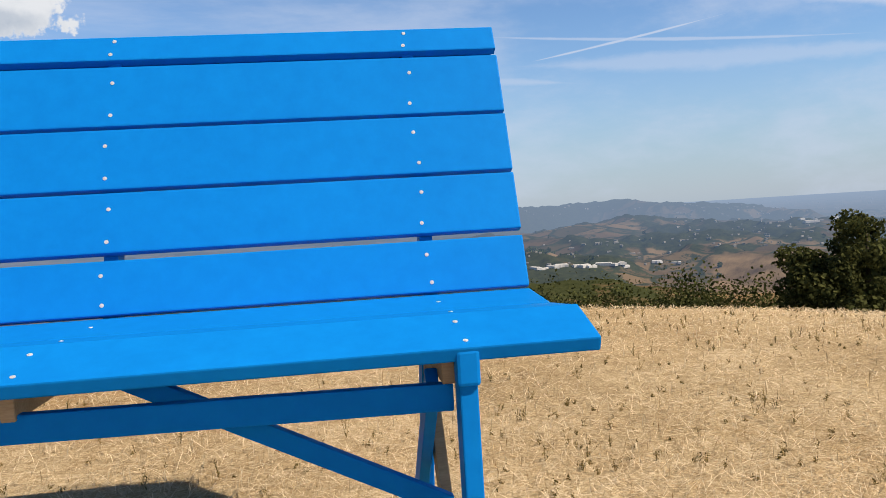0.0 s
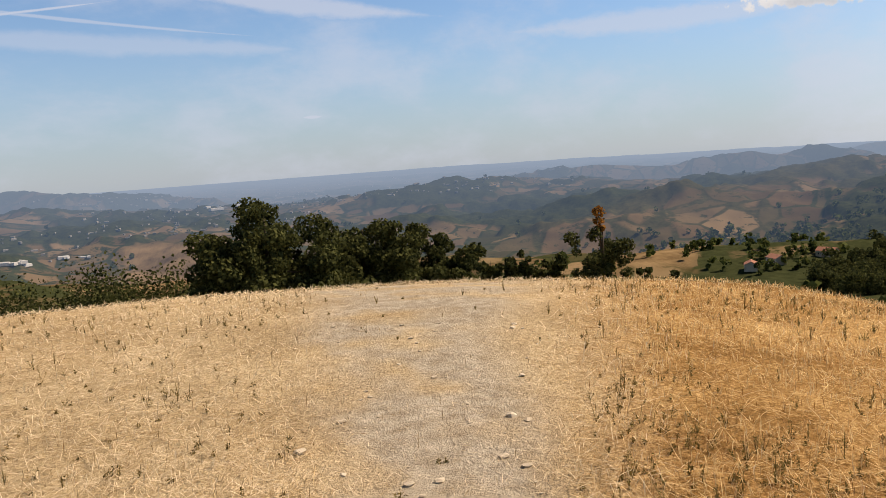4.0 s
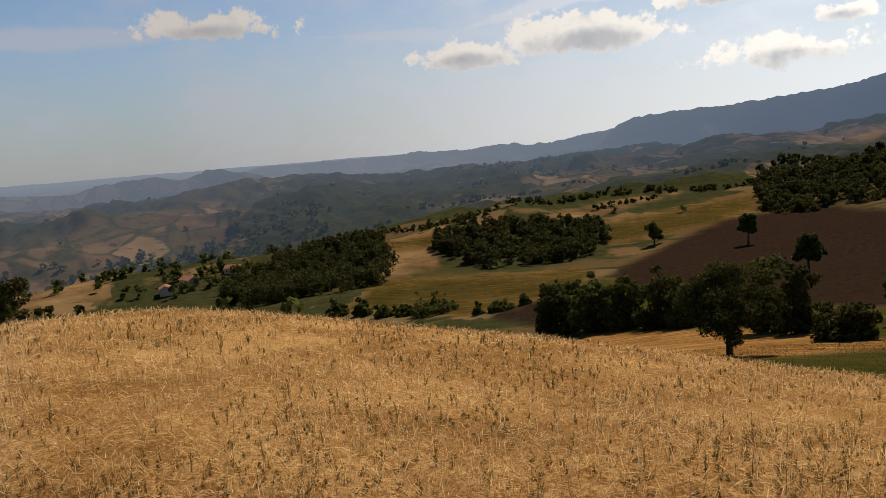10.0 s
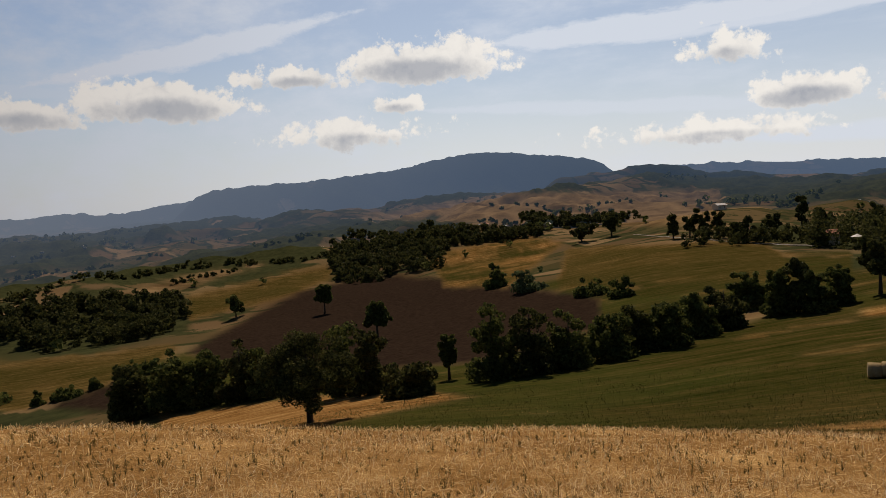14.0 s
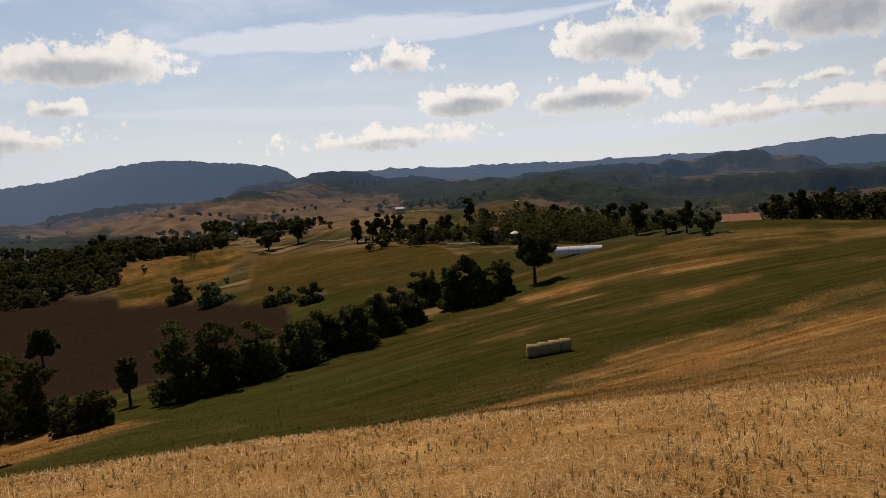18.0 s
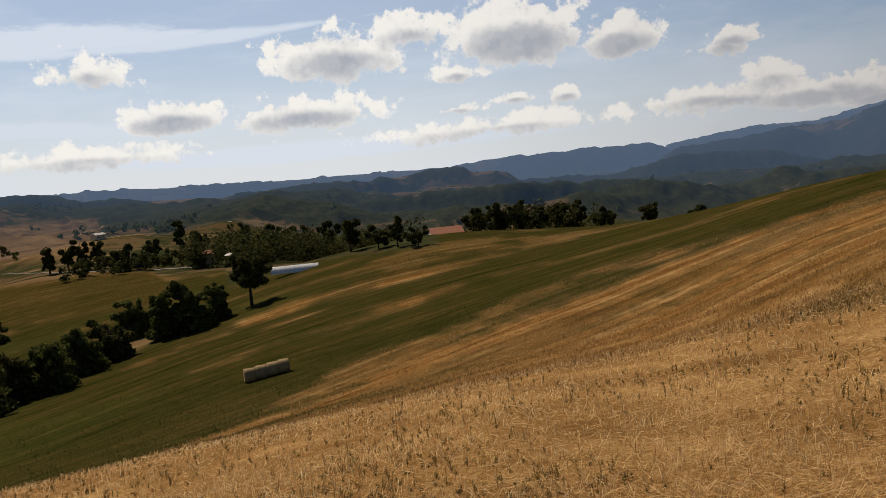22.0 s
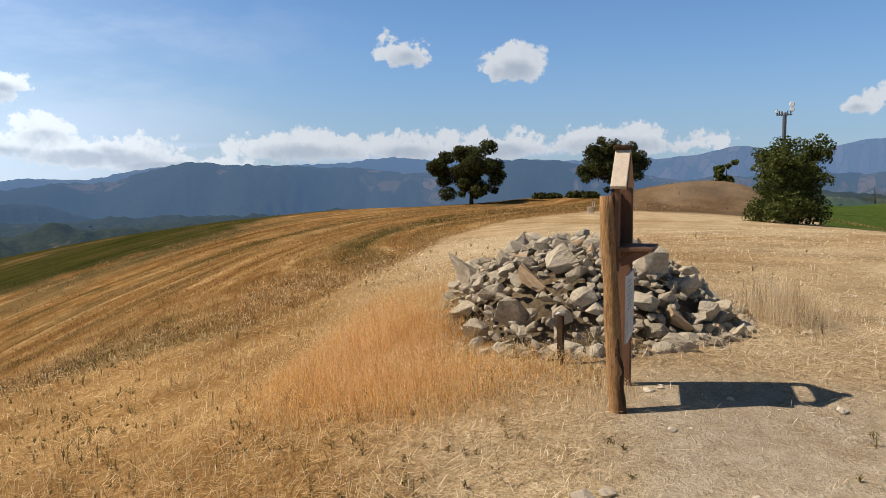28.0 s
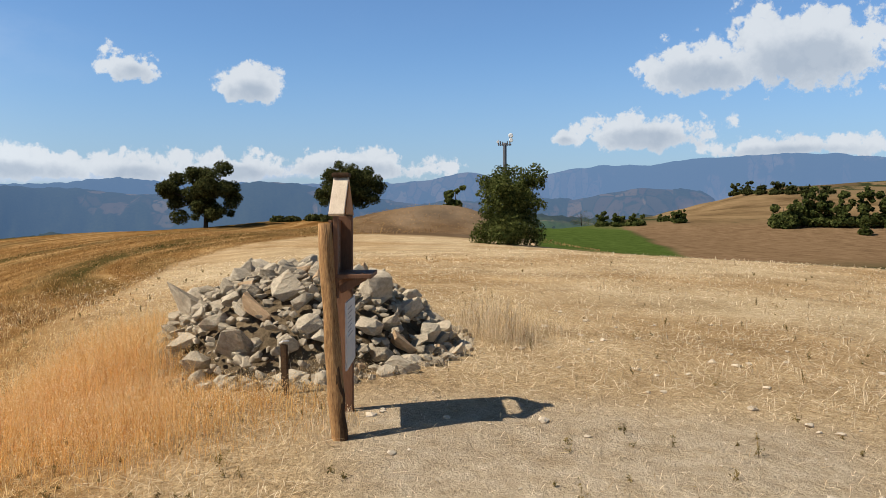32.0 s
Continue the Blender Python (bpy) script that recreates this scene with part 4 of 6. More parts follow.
def screw(parent, p, normal):
    z = Vector(normal).normalized()
    m = z.to_track_quat("Z", "Y").to_matrix().to_4x4()
    m.translation = Vector(p)
    bm = bmesh.new()
    bmesh.ops.create_cone(bm, cap_ends=True, segments=14, radius1=.0095, radius2=.009, depth=.004, matrix=m)
    bmesh.ops.create_cone(bm, cap_ends=True, segments=6, radius1=.005, radius2=.004, depth=.002, matrix=m @ Matrix.Translation((0, 0, .002)))
    part("screw", bm, STEEL, parent, "silver screw")


def plank(name, n0, z0, n1, z1, thick, holes=(.28, .82)):
    lo, hi = Vector((0, -n0, z0)), Vector((0, -n1, z1))
    across = (hi - lo).normalized()
    up = Vector((1, 0, 0)).cross(across)
    mid = (lo + hi) / 2 - up * thick / 2
    ob = part(name, beam(mid + Vector((BENCH_LEFT, 0, 0)), mid + Vector((BENCH_RIGHT, 0, 0)), (hi - lo).length, thick, up, .007), BLUE, bench)
    for u in FRAMES:
        for h in holes:
            screw(ob, lo.lerp(hi, 1 - h) + Vector((u + .012 * math.sin(37 * h + 11 * z0 + u), 0, 0)), up)


plank("seat_board", -2.75, 1.19, -3.005, 1.272, .052)
for row in ((-3.02, 1.266, -3.36, 1.236), (-3.372, 1.236, -3.725, 1.262)):
    plank("seat_board", *row, .052, (.5,))
for row in ((-3.712, 1.276, -3.8, 1.502), (-3.812, 1.534, -3.914, 1.796), (-3.92, 1.812, -4.026, 2.086), (-4.033, 2.102, -4.146, 2.390)):
    plank("back_board", *row, .05)
plank("top_board", -4.163, 2.424, -4.225, 2.545, .05, (.2, .75))
part("rear_batten", beam((BENCH_LEFT + .03, 4.24, 2.41), (BENCH_RIGHT - .012, 4.24, 2.41), .03, .12, (0, .3, 1)), BLUE, bench)
for u in FRAMES:
    part("seat_bearer", beam((u - .055, 2.84, 1.12), (u - .055, 3.95, 1.12), .045, .13, (0, 0, 1)), RAW_WOOD, bench, "bare timber bearer")
    part("back_post", beam((u + .01, 3.76, 1.05), (u + .01, 4.27, 2.47), .11, .06, (1, 0, 0)), BLUE, bench)
    if u == -.72:
        continue
    part("front_leg", beam((u, 2.80, -.1), (u, 2.83, 1.165), .11, .062, (1, 0, 0)), BLUE, bench)
    part("leg_block", beam((u, 2.79, 1.06), (u, 2.79, 1.18), .075, .078, (1, 0, 0), .012), BLUE, bench)
    part("rear_leg", beam((u - .05, 4.05, -.1), (u - .05, 3.55, 1.14), .12, .05, (1, 0, 0)), BLUE, bench)
    part("side_brace", beam((u - .045, 2.86, .05), (u - .045, 3.62, 1.06), .1, .045, (1, 0, 0)), RAW_WOOD, bench, "bare timber brace")
    part("side_brace", beam((u - .1, 2.95, 1.05), (u - .1, 3.9, .2), .1, .045, (1, 0, 0)), BLUE, bench)
part("stretcher", beam((-2.11, 2.88, 1.046), (.63, 2.88, 1.006), .05, .094, (0, 0, 1)), BLUE, bench)
part("diagonal_brace", beam((-.5, 3.05, 1.138), (.62, 3.05, .569), .05, .072, (0, 0, 1)), BLUE, bench)
part("diagonal_brace", beam((-.94, 3.05, 1.138), (-2.06, 3.05, .569), .05, .072, (0, 0, 1)), BLUE, bench)

# ---------------------------------------------------------------- wooden sign shrine, peg and stones
px, py = -4.93, -2.565
shrine = tagged(empty("trail_sign", px, py, ground_z(px, py), 199.4), "weathered wooden trail sign with a little gabled roof", "sign")
# local x runs from the log to the plank behind it, local -y faces the path
post = part("log_post", limb([(0, -.03, -.25), (.0, -.025, .0), (-.012, -.012, .16), (-.012, -.008, .25), (.004, .004, .42), (.008, .014, .55), (.02, .026, .75), (.03, .04, .9), (.038, .052, 1.05), (.045, .056, 1.2), (.05, .062, 1.31)],
                             [.058, .05, .045, .052, .046, .049, .044, .047, .043, .046, .042], 16, 2), LOG, shrine, smooth=True)
rot_bm = limb([(-.015, -.05, -.1), (-.022, -.045, .06), (-.03, -.03, .16), (-.024, -.034, .27), (-.026, -.018, .36), (-.02, -.016, .47)], [.036, .032, .03, .026, .024, .01], 9, 5)
part("rotten_core", rot_bm, ROT, post, "dark rotten split in the log")
part("plank_post", beam((0.535, .0, -.25), (0.535, .0, 1.36), .11, .05, (1, 0, 0), .01), BOARD, shrine, "brown stained plank post")
part("side_plank", beam((0.081, .0, .85), (0.081, .0, 1.38), .075, .03, (0, 1, 0), .006), BOARD, shrine)
part("back_panel", beam((0.041, .03, 1.13), (0.518, .03, 1.13), .02, .4, (0, 0, 1), .004), BOARD, shrine)
sheet_bm = beam((0.041, -.062, .615), (0.535, -.062, .615), .012, .42, (0, 0, 1), .003)
notice = part("notice_board", sheet_bm, PAPER, shrine, "faded pale notice board")
for k in range(7):
    part("text_line", beam((0.081, -.0705, .78 - k * .028), (.3 + .04 * math.sin(k * 2.3), -.0705, .78 - k * .028), .002, .007, (0, 0, 1), 0), FADED_INK, notice)
part("picture_panel", beam((0.081, -.0705, .5), (0.486, -.0705, .5), .002, .13, (0, 0, 1), 0), STEEL, notice)
part("shelf", beam((0.041, -.1, .985), (0.502, -.1, .985), .24, .028, (0, 0, 1), .006), BOARD, shrine)
part("shelf_bracket", beam((0.081, -.02, .9), (0.081, -.18, .985), .03, .05, (0, 0, 1), .006), BOARD, shrine)
part("leaflet", beam((0.113, .012, 1.1), (0.162, .012, 1.1), .006, .16, (0, 0, 1), 0), PALE_BLUE, shrine, "faded blue leaflet")
part("leaflet", beam((0.211, .012, 1.13), (0.308, .012, 1.13), .006, .2, (0, 0, 1), 0), PALE_BLUE, shrine, "faded blue leaflet")
part("roof_slope", beam((0.016, -.01, 1.36), (0.292, -.01, 1.60), .095, .022, (0, 0, 1), .005), PALE_WOOD, shrine, "bleached plank roof slope")
part("roof_slope", beam((0.567, -.01, 1.36), (0.292, -.01, 1.60), .095, .022, (0, 0, 1), .005), PALE_WOOD, shrine, "bleached plank roof slope")
gable = bmesh.new()
for yy in (-.062, -.048):
    for q in ((.06, 1.365), (.525, 1.365), (.292, 1.575)):
        gable.verts.new((q[0], yy, q[1]))
gable.verts.ensure_lookup_table()
v = gable.verts
for f0 in ((0, 1, 2), (5, 4, 3), (0, 3, 4, 1), (1, 4, 5, 2), (2, 5, 3, 0)):
    gable.faces.new([v[i] for i in f0])
part("gable", gable, ORANGE_WOOD, shrine, "orange-brown gable board")
part("ridge_cap", beam((0.243, -.01, 1.615), (0.34, -.01, 1.615), .115, .03, (0, 0, 1), .012), ROT, shrine)

qx, qy = spot(239.5, 6.6)
peg = tagged(empty("marker_peg", qx, qy, ground_z(qx, qy)), "short grey wooden peg among dry grass", "peg")
part("stake", beam((0, 0, -.15), (.02, .0, .37), .05, .03, (1, 0, 0), .006), ROT, peg)
part("cap", beam((-.012, -.035, .375), (.05, .035, .4), .05, .014, (0, 0, 1), .004), PAPER, peg)


def rock_mesh(seed, material):
    rnd = random.Random(seed)
    bm = bmesh.new()
    for k in range(rnd.randint(13, 22)):
        d = Vector((rnd.gauss(0, 1), rnd.gauss(0, 1), rnd.gauss(0, 1))).normalized()
        c = max(abs(d.x), abs(d.y), abs(d.z))
        bm.verts.new(d * (.5 / (c ** .55)) * rnd.uniform(.72, 1.0))
    bmesh.ops.convex_hull(bm, input=bm.verts)
    loose = [q for q in bm.verts if not q.link_faces]
    bmesh.ops.delete(bm, geom=loose, context="VERTS")
    bmesh.ops.bevel(bm, geom=list(bm.edges), offset=.012, segments=1, affect="EDGES")
    me = bpy.data.meshes.new("stone")
    bm.to_mesh(me)
    bm.free()
    me.materials.append(material)
    return me


ROCKS = [rock_mesh(100 + k, WARM_STONE if k in (4, 9) else STONE) for k in range(12)]
PILE = Vector((-7.593, -4.295, 0))
SIDE, BACK = Vector((-0.488, 0.872, 0)) * 1.52, Vector((-0.872, -0.488, 0)) * 1.8


def pile_height(x, y):
    """Height of the heap over the ground."""
    off = Vector((x, y, 0)) - PILE
    d = math.hypot(off.dot(SIDE) / SIDE.length_squared, off.dot(BACK) / BACK.length_squared)
    return max(0, .68 * (1 - d ** 2.6)) if d < 1 else 0.0


heap = tagged(empty("stone_heap", PILE.x, PILE.y, ground_z(PILE.x, PILE.y)), "heap of loose grey-beige field stones in dry grass", "stone heap")
# bed coloured dark to stand in for shade in gaps between the stones
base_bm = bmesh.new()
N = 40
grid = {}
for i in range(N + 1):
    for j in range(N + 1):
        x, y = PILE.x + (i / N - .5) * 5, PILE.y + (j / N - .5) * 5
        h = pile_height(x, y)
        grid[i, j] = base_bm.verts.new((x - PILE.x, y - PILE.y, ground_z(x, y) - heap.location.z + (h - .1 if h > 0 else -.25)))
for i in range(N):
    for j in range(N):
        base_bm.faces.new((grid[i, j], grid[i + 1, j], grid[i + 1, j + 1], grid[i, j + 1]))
part("rubble_bed", base_bm, SHADE_RUBBLE, heap, smooth=True)
rnd = random.Random(12)
placed = []
BOULDERS = [(-6.88, -5.08), (-7.26, -3.36), (-6.75, -3.95)]
sizes = [.56, .5, .46, .44, .42, .4, .4, .38, .36, .36, .34, .34] + [rnd.uniform(.19, .3) for _ in range(52)] + [rnd.uniform(.1, .2) for _ in range(226)] + [rnd.uniform(.05, .12) for _ in range(1050)]
rest_v, rest_f = [], []
for k, s in enumerate(sizes):
    for attempt in range(60):
        t, q = rnd.uniform(0, 2 * math.pi), math.sqrt(rnd.uniform(.12 if k < 12 else 0, 1)) * (1.0 if k < 60 else 1.12)
        x, y, _ = PILE + SIDE * q * math.cos(t) + BACK * q * math.sin(t)
        if all((x - a0) ** 2 + (y - b0) ** 2 > ((.34 if k < 290 else .17) * (s + s0)) ** 2 for a0, b0, s0 in placed):
            break
    if k < len(BOULDERS):
        x, y = BOULDERS[k]
    placed.append((x, y, s))
    z = ground_z(x, y) - heap.location.z + pile_height(x, y) + s * (.1 if k < 200 else .2)
    m = Matrix.LocRotScale((x - PILE.x, y - PILE.y, z), Euler((rnd.uniform(-.7, .7), rnd.uniform(-.7, .7), rnd.uniform(0, 6.28))),
                           Vector((s * rnd.uniform(.9, 1.4), s * rnd.uniform(.7, 1.05), s * rnd.uniform(.4, .85))))
    if k < 290:
        ob = new("stone", rnd.choice(ROCKS))
        ob.parent = heap
        ob.matrix_local = m
    else:
        me = rnd.choice(ROCKS)
        o = len(rest_v)
        rest_v += [tuple(m @ q0.co) for q0 in me.vertices]
        rest_f += [[o + i for i in p0.vertices] for p0 in me.polygons]
small = raw("rubble", rest_v, rest_f, STONE, heap)
small["kind"] = "stuff"
# stones strewn on the path
PALE = [rock_mesh(200 + k, PALE_STONE) for k in range(5)]
for k in range(130):
    az, r, s = rnd.uniform(244.6, 279), rnd.uniform(4.2, 12), .02 + .07 * rnd.random() ** 2.5
    x, y = spot(az, r)
    ob = new("loose_stone", rnd.choice(PALE))
    ob.matrix_world = Matrix.LocRotScale((x, y, ground_z(x, y) + s * .12), Euler((0, 0, rnd.uniform(0, 6.28))), Vector((s * 1.3, s, s * .55)))
    tagged(ob, "small pale stone lying on the dry path", "stone", "stones on the path")
for az, r, s in [(rnd.uniform(60, 75), rnd.uniform(2.8, 9), .015 + .05 * rnd.random() ** 2) for k in range(60)] + [(66, 4.1, .1), (64, 3.6, .07), (72, 5.6, .08), (58, 5.2, .07), (240.1, 4.3, .13), (241.6, 4.35, .09)]:
    x, y = spot(az, r)
    ob = new("loose_stone", rnd.choice(PALE))
    ob.matrix_world = Matrix.LocRotScale((x, y, ground_z(x, y) + s * .12), Euler((0, 0, rnd.uniform(0, 6.28))), Vector((s * 1.3, s, s * .55)))
    tagged(ob, "small pale stone lying on the dry path", "stone", "stones on the path")

# ---------------------------------------------------------------- trees
REACH = np.exp(np.linspace(math.log(14), math.log(4200), 900))


def foot(az, dip, start=25.0, stop=4200.0):
    """The distance at which a line of sight dipping so far meets the land."""
    x, y = REACH * math.sin(radians(az)), REACH * math.cos(radians(az))
    d = np.degrees(np.arctan2(height(x, y) - EYE, REACH))
    ok = (REACH > start) & (REACH < stop)
    over = np.where(ok & (d >= dip))[0]
    k = over[0] if len(over) else np.where(ok)[0][np.argmax(d[ok])]
    return float(REACH[k])


def seen_tree(name, az, low, top, wide, label, start=25.0, r=None, base=.05, leaves=2600, **more):
    """A tree by the bearing, the dips of foot and tip, and the angle that it spans."""
    r = r or foot(az, low, start)
    x, y = spot(az, r)
    gz = ground_z(x, y)
    tall = EYE + r * math.tan(radians(top)) - gz
    more.setdefault("size", max(.2, r * .0042))
    return tree_at(name, az, r, tall * 1.03, r * math.tan(radians(wide)) * 1.12, base, label, leaves=leaves, trunk=max(.06, tall * .028), **more)


DARK_OAK = "dark green oak with a low rounded crown at the field's edge"
seen_tree("oak_tree", 56.0, -9.5, -1.9, 10.6, DARK_OAK, r=52, base=-.06, leaves=36000, clumps=70, seed=3, size=.26)
seen_tree("oak_tree", 62.6, -9, -3.7, 8.4, DARK_OAK, r=56, base=-.06, leaves=26000, clumps=56, seed=4, size=.26)
seen_tree("oak_tree", 67.6, -9, -5.1, 6.4, DARK_OAK, r=58, base=-.06, leaves=18000, clumps=44, seed=14, size=.26)
for k, (az, top, wide) in enumerate(((71.8, -6.9, 2.6), (74.0, -6.6, 2.8), (76.2, -6.8, 2.6), (82.6, -8.0, 1.8), (84.6, -8.4, 1.5))):
    seen_tree("bush", az, -9, top, wide, "low dark hedge bush behind the dry grass", r=46, base=-.06, leaves=2600, clumps=14, seed=20 + k, size=.26, category="bush", limbs=2)
tip = seen_tree("field_maple", 79.6, -9, -4.7, 4.3, "ragged dark tree with a rust-brown dead top", r=44, base=-.06, leaves=9000, clumps=30, seed=15, size=.17)
rs = np.random.RandomState(9)
q = leaf_cloud(rs, np.array([(.25, .1, 4.6), (.4, .1, 5.1), (.1, .0, 4.2)]), np.array([.3, .35, .25]), 240, .2)
top_z = max(vv.co.z for vv in tip.children[-1].data.vertices)
raw("dead_top", q + np.array((0, 0, top_z - 4.2)), quads_of(240), DRY_LEAF, tip)["label"] = "rust-brown dead leaves"
part("dead_branch", limb([(0, 0, top_z * .6), (.1, 0, top_z * .9), (.3, .1, top_z + .7)], [.06, .045, .02], 6, 3), BARK, tip)
seen_tree("oak_tree", 129.2, -16.0, -9.65, 6.9, "broad dark oak alone at the foot of the stubble", start=45, base=.1, leaves=26000, clumps=60, seed=5, size=.22)
seen_tree("oak_tree", 234.3, -0.94, 3.95, 5.9, "large dark oak on the grassy ridge", r=120, base=.05, leaves=30000, clumps=48, seed=16, size=.3)
seen_tree("oak_tree", 244.3, -0.15, 4.35, 4.6, "large dark oak behind the brown mound", r=128, base=.08, leaves=26000, clumps=64, seed=7, size=.3)
seen_tree("field_maple", 255.5, -1.93, 4.32, 5.0, "bushy green tree with bare lower twigs beside the mast", r=57, base=-.02, leaves=24000, clumps=80, seed=18, size=.17, leaf=BUSH_LEAF)
seen_tree("bush", 251.8, 0.43, 2.33, 2.0, "small green tree on the brown mound", r=104, base=.05, leaves=2200, clumps=14, seed=28, leaf=BUSH_LEAF)
for k, (az, low, top, wide) in enumerate(((239.7, -1.15, 0.03, 2), (242.2, -0.9, 0.4, 2.2), (247.1, 0.2, 0.75, 1.4))):
    seen_tree("bush", az, low, top, wide, "low dark bush on the ridge", r=125, base=-.06, leaves=1500, clumps=10, seed=30 + k, category="bush", limbs=2)
for k, (az, low, top, wide) in enumerate(((260.9, -0.51, 0.86, 2), (262.3, -0.53, 0.57, 0.9), (263.4, -0.55, 0.55, 1), (264.6, -0.47, 0.33, 1.4), (267.5, -0.31, 1.01, 1), (266.5, -0.2, 0.3, 0.8))):
    seen_tree("bush", az, low, top, wide, "dark bush at the edge of the green field", start=150, base=-.06, leaves=2600, clumps=12, size=.8, seed=40 + k, category="bush", limbs=2, leaf=BUSH_LEAF)
WOOD_EDGE = "dark green tree at the edge of a wood"
for k, (az, low, top, wide) in enumerate(((274.2, -0.6, 1, 1.8), (275.4, -0.52, 1.88, 1.5), (276.4, -0.53, 2.17, 1.6), (277.6, -0.55, 1.85, 1.7), (278.9, -0.57, 1.98, 1.6), (280.2, -0.58, 1.82, 1.6), (279, -1.07, 0.1, 0.7))):
    seen_tree("tree", az, low, top, wide, WOOD_EDGE, start=150, base=-.06, leaves=4200, clumps=18, size=1.0, seed=50 + k, group="wood on the slope", leaf=BUSH_LEAF, limbs=2)
for k, (az, top, wide) in enumerate(((271.2, 2.43, .8), (272.0, 2.57, .9), (272.8, 2.51, .8), (273.8, 2.65, .9), (274.7, 2.49, .8), (275.6, 2.38, .9), (276.8, 2.26, 1.0))):
    seen_tree("tree", az, 1.6, top, wide, "dark tree on the bare knoll", start=330, base=.0, leaves=1600, clumps=11, size=1.1, seed=60 + k, group="trees on the knoll", limbs=1)
# hedge and trees below the stubble, from the foot of the slope up to the village
HEDGE = [(117.4, -14.3, -10.9, 2.7), (120.0, -14.2, -10.2, 3.0), (122.2, -14.1, -10.4, 2.8), (124.6, -14.1, -9.9, 3.0), (126.4, -14.1, -10.6, 2.4), (131.6, -14.5, -9.4, 3.0), (133.6, -14.5, -9.7, 2.6),
         (134.5, -10.8, -7.95, 1.8), (130.8, -8.6, -6.5, 1.2), (136.5, -14.8, -12.1, 3.3), (139.5, -13.8, -10.6, 1.5), (142.6, -14.0, -8.57, 3.0), (145.4, -13.7, -8.76, 3.3), (148.2, -13.3, -9.2, 2.9)]
HEDGE_UP = [(151.2, -12.7, -9.4, 3.2), (153.2, -12.2, -8.9, 2.6), (155.2, -11.9, -8.4, 2.8), (157.2, -11.1, -8.1, 2.6), (159.0, -10.6, -7.6, 2.4), (160.6, -9.3, -6.7, 2.2), (162.4, -9.7, -6.6, 1.8), (163.7, -9.5, -5.8, 1.6), (164.8, -9.4, -6.6, 1.9), (166.0, -8.9, -6.2, 1.7),
            (168.5, -8.2, -4.53, 2.9)]
for k, (az, low, top, wide) in enumerate(HEDGE + HEDGE_UP):
    slim = az in (139.5, 168.5, 134.5, 130.8)
    wide = wide if slim else wide * 1.15
    seen_tree("tree", az, low, top, wide, "leafy dark green tree in the hedge below the slope" if not slim else "lone dark tree with a bare stem", start=60, base=.3 if slim else -.06, leaves=6500, clumps=40, seed=70 + k,
              group="" if slim else "trees of the hedge", leaf=(BUSH_LEAF, OAK_LEAF)[k % 3 == 0])
BUSHES = [(108.5, -12.2, -10.6, 3.3), (111.7, -12.6, -11.7, .8), (113.4, -12.4, -11.5, 1.9), (115.2, -12.1, -11.2, .8), (116.7, -11.7, -10.6, .8), (118.4, -11.5, -10.3, 1.9), (103.2, -11.9, -10.6, 1.4), (104.9, -12.1, -11.2, 1.6),
          (106.4, -12.2, -11.3, 1.5), (101.4, -11.7, -10.5, 1.6), (143.2, -7.5, -5.7, 1.6), (145.7, -7.8, -6.0, 2.5), (150.1, -8.2, -6.9, 2.4), (152.2, -8.4, -6.85, 1.8), (124.6, -8.4, -6.8, 1.5)]
for k, (az, low, top, wide) in enumerate(BUSHES):
    seen_tree("bush", az, low, top, wide, "round dark bush in the fields" if az != 145.7 else "round grey-green willow bush in the fields", start=60, base=.0 if k < 14 else .2, leaves=1500, clumps=12, seed=110 + k, category="bush", group="bushes in the fields", limbs=2, leaf=OLIVE_LEAF if az == 145.7 else BUSH_LEAF)
VILLAGE = [(149.6, -4.4, -2.9, 2.0), (151.7, -4.1, -2.27, 1.2), (155.9, -4.4, -2.65, .95), (157.0, -4.4, -2.5, 1.0), (157.8, -4.45, -2.35, 1.1), (158.9, -4.4, -2.6, 1.0), (160.4, -4.8, -3.0, 1.5), (162.2, -4.4, -2.7, 1.3), (164.1, -4.2, -1.62, 1.0), (165.4, -4.3, -2.4, 1.3),
           (168.6, -4.6, -2.2, 1.6), (170.1, -4.8, -2.5, 1.6), (171.6, -5.3, -2.95, 1.5), (173.1, -5.2, -2.85, 1.4), (174.4, -5.2, -2.7, 1.5), (175.8, -5.2, -2.57, 1.7), (177.8, -5.2, -3.4, 1.8), (179.2, -5.2, -3.0, 1.2), (180.7, -5.3, -3.8, 2.0)]
VILLAGE_WEST = [(185.0, -4.9, -2.9, 2.0), (186.6, -4.9, -2.6, 1.9), (188.1, -4.9, -2.45, 2.0), (189.8, -4.9, -3.1, 1.7), (191.2, -4.9, -2.95, 1.6), (192.2, -4.9, -2.8, 1.6), (193.9, -4.9, -3.6, 2.0), (197.3, -4.9, -3.4, 1.5), (200.5, -4.7, -3.8, 1.7)]
for k, (az, low, top, wide) in enumerate(VILLAGE + VILLAGE_WEST):
    seen_tree("tree", az, low, top, wide, "dark green garden tree by the village", start=140, r=None if az < 183 else 235, base=.1, leaves=1700, clumps=14, seed=140 + k, group="trees round the village", limbs=2)


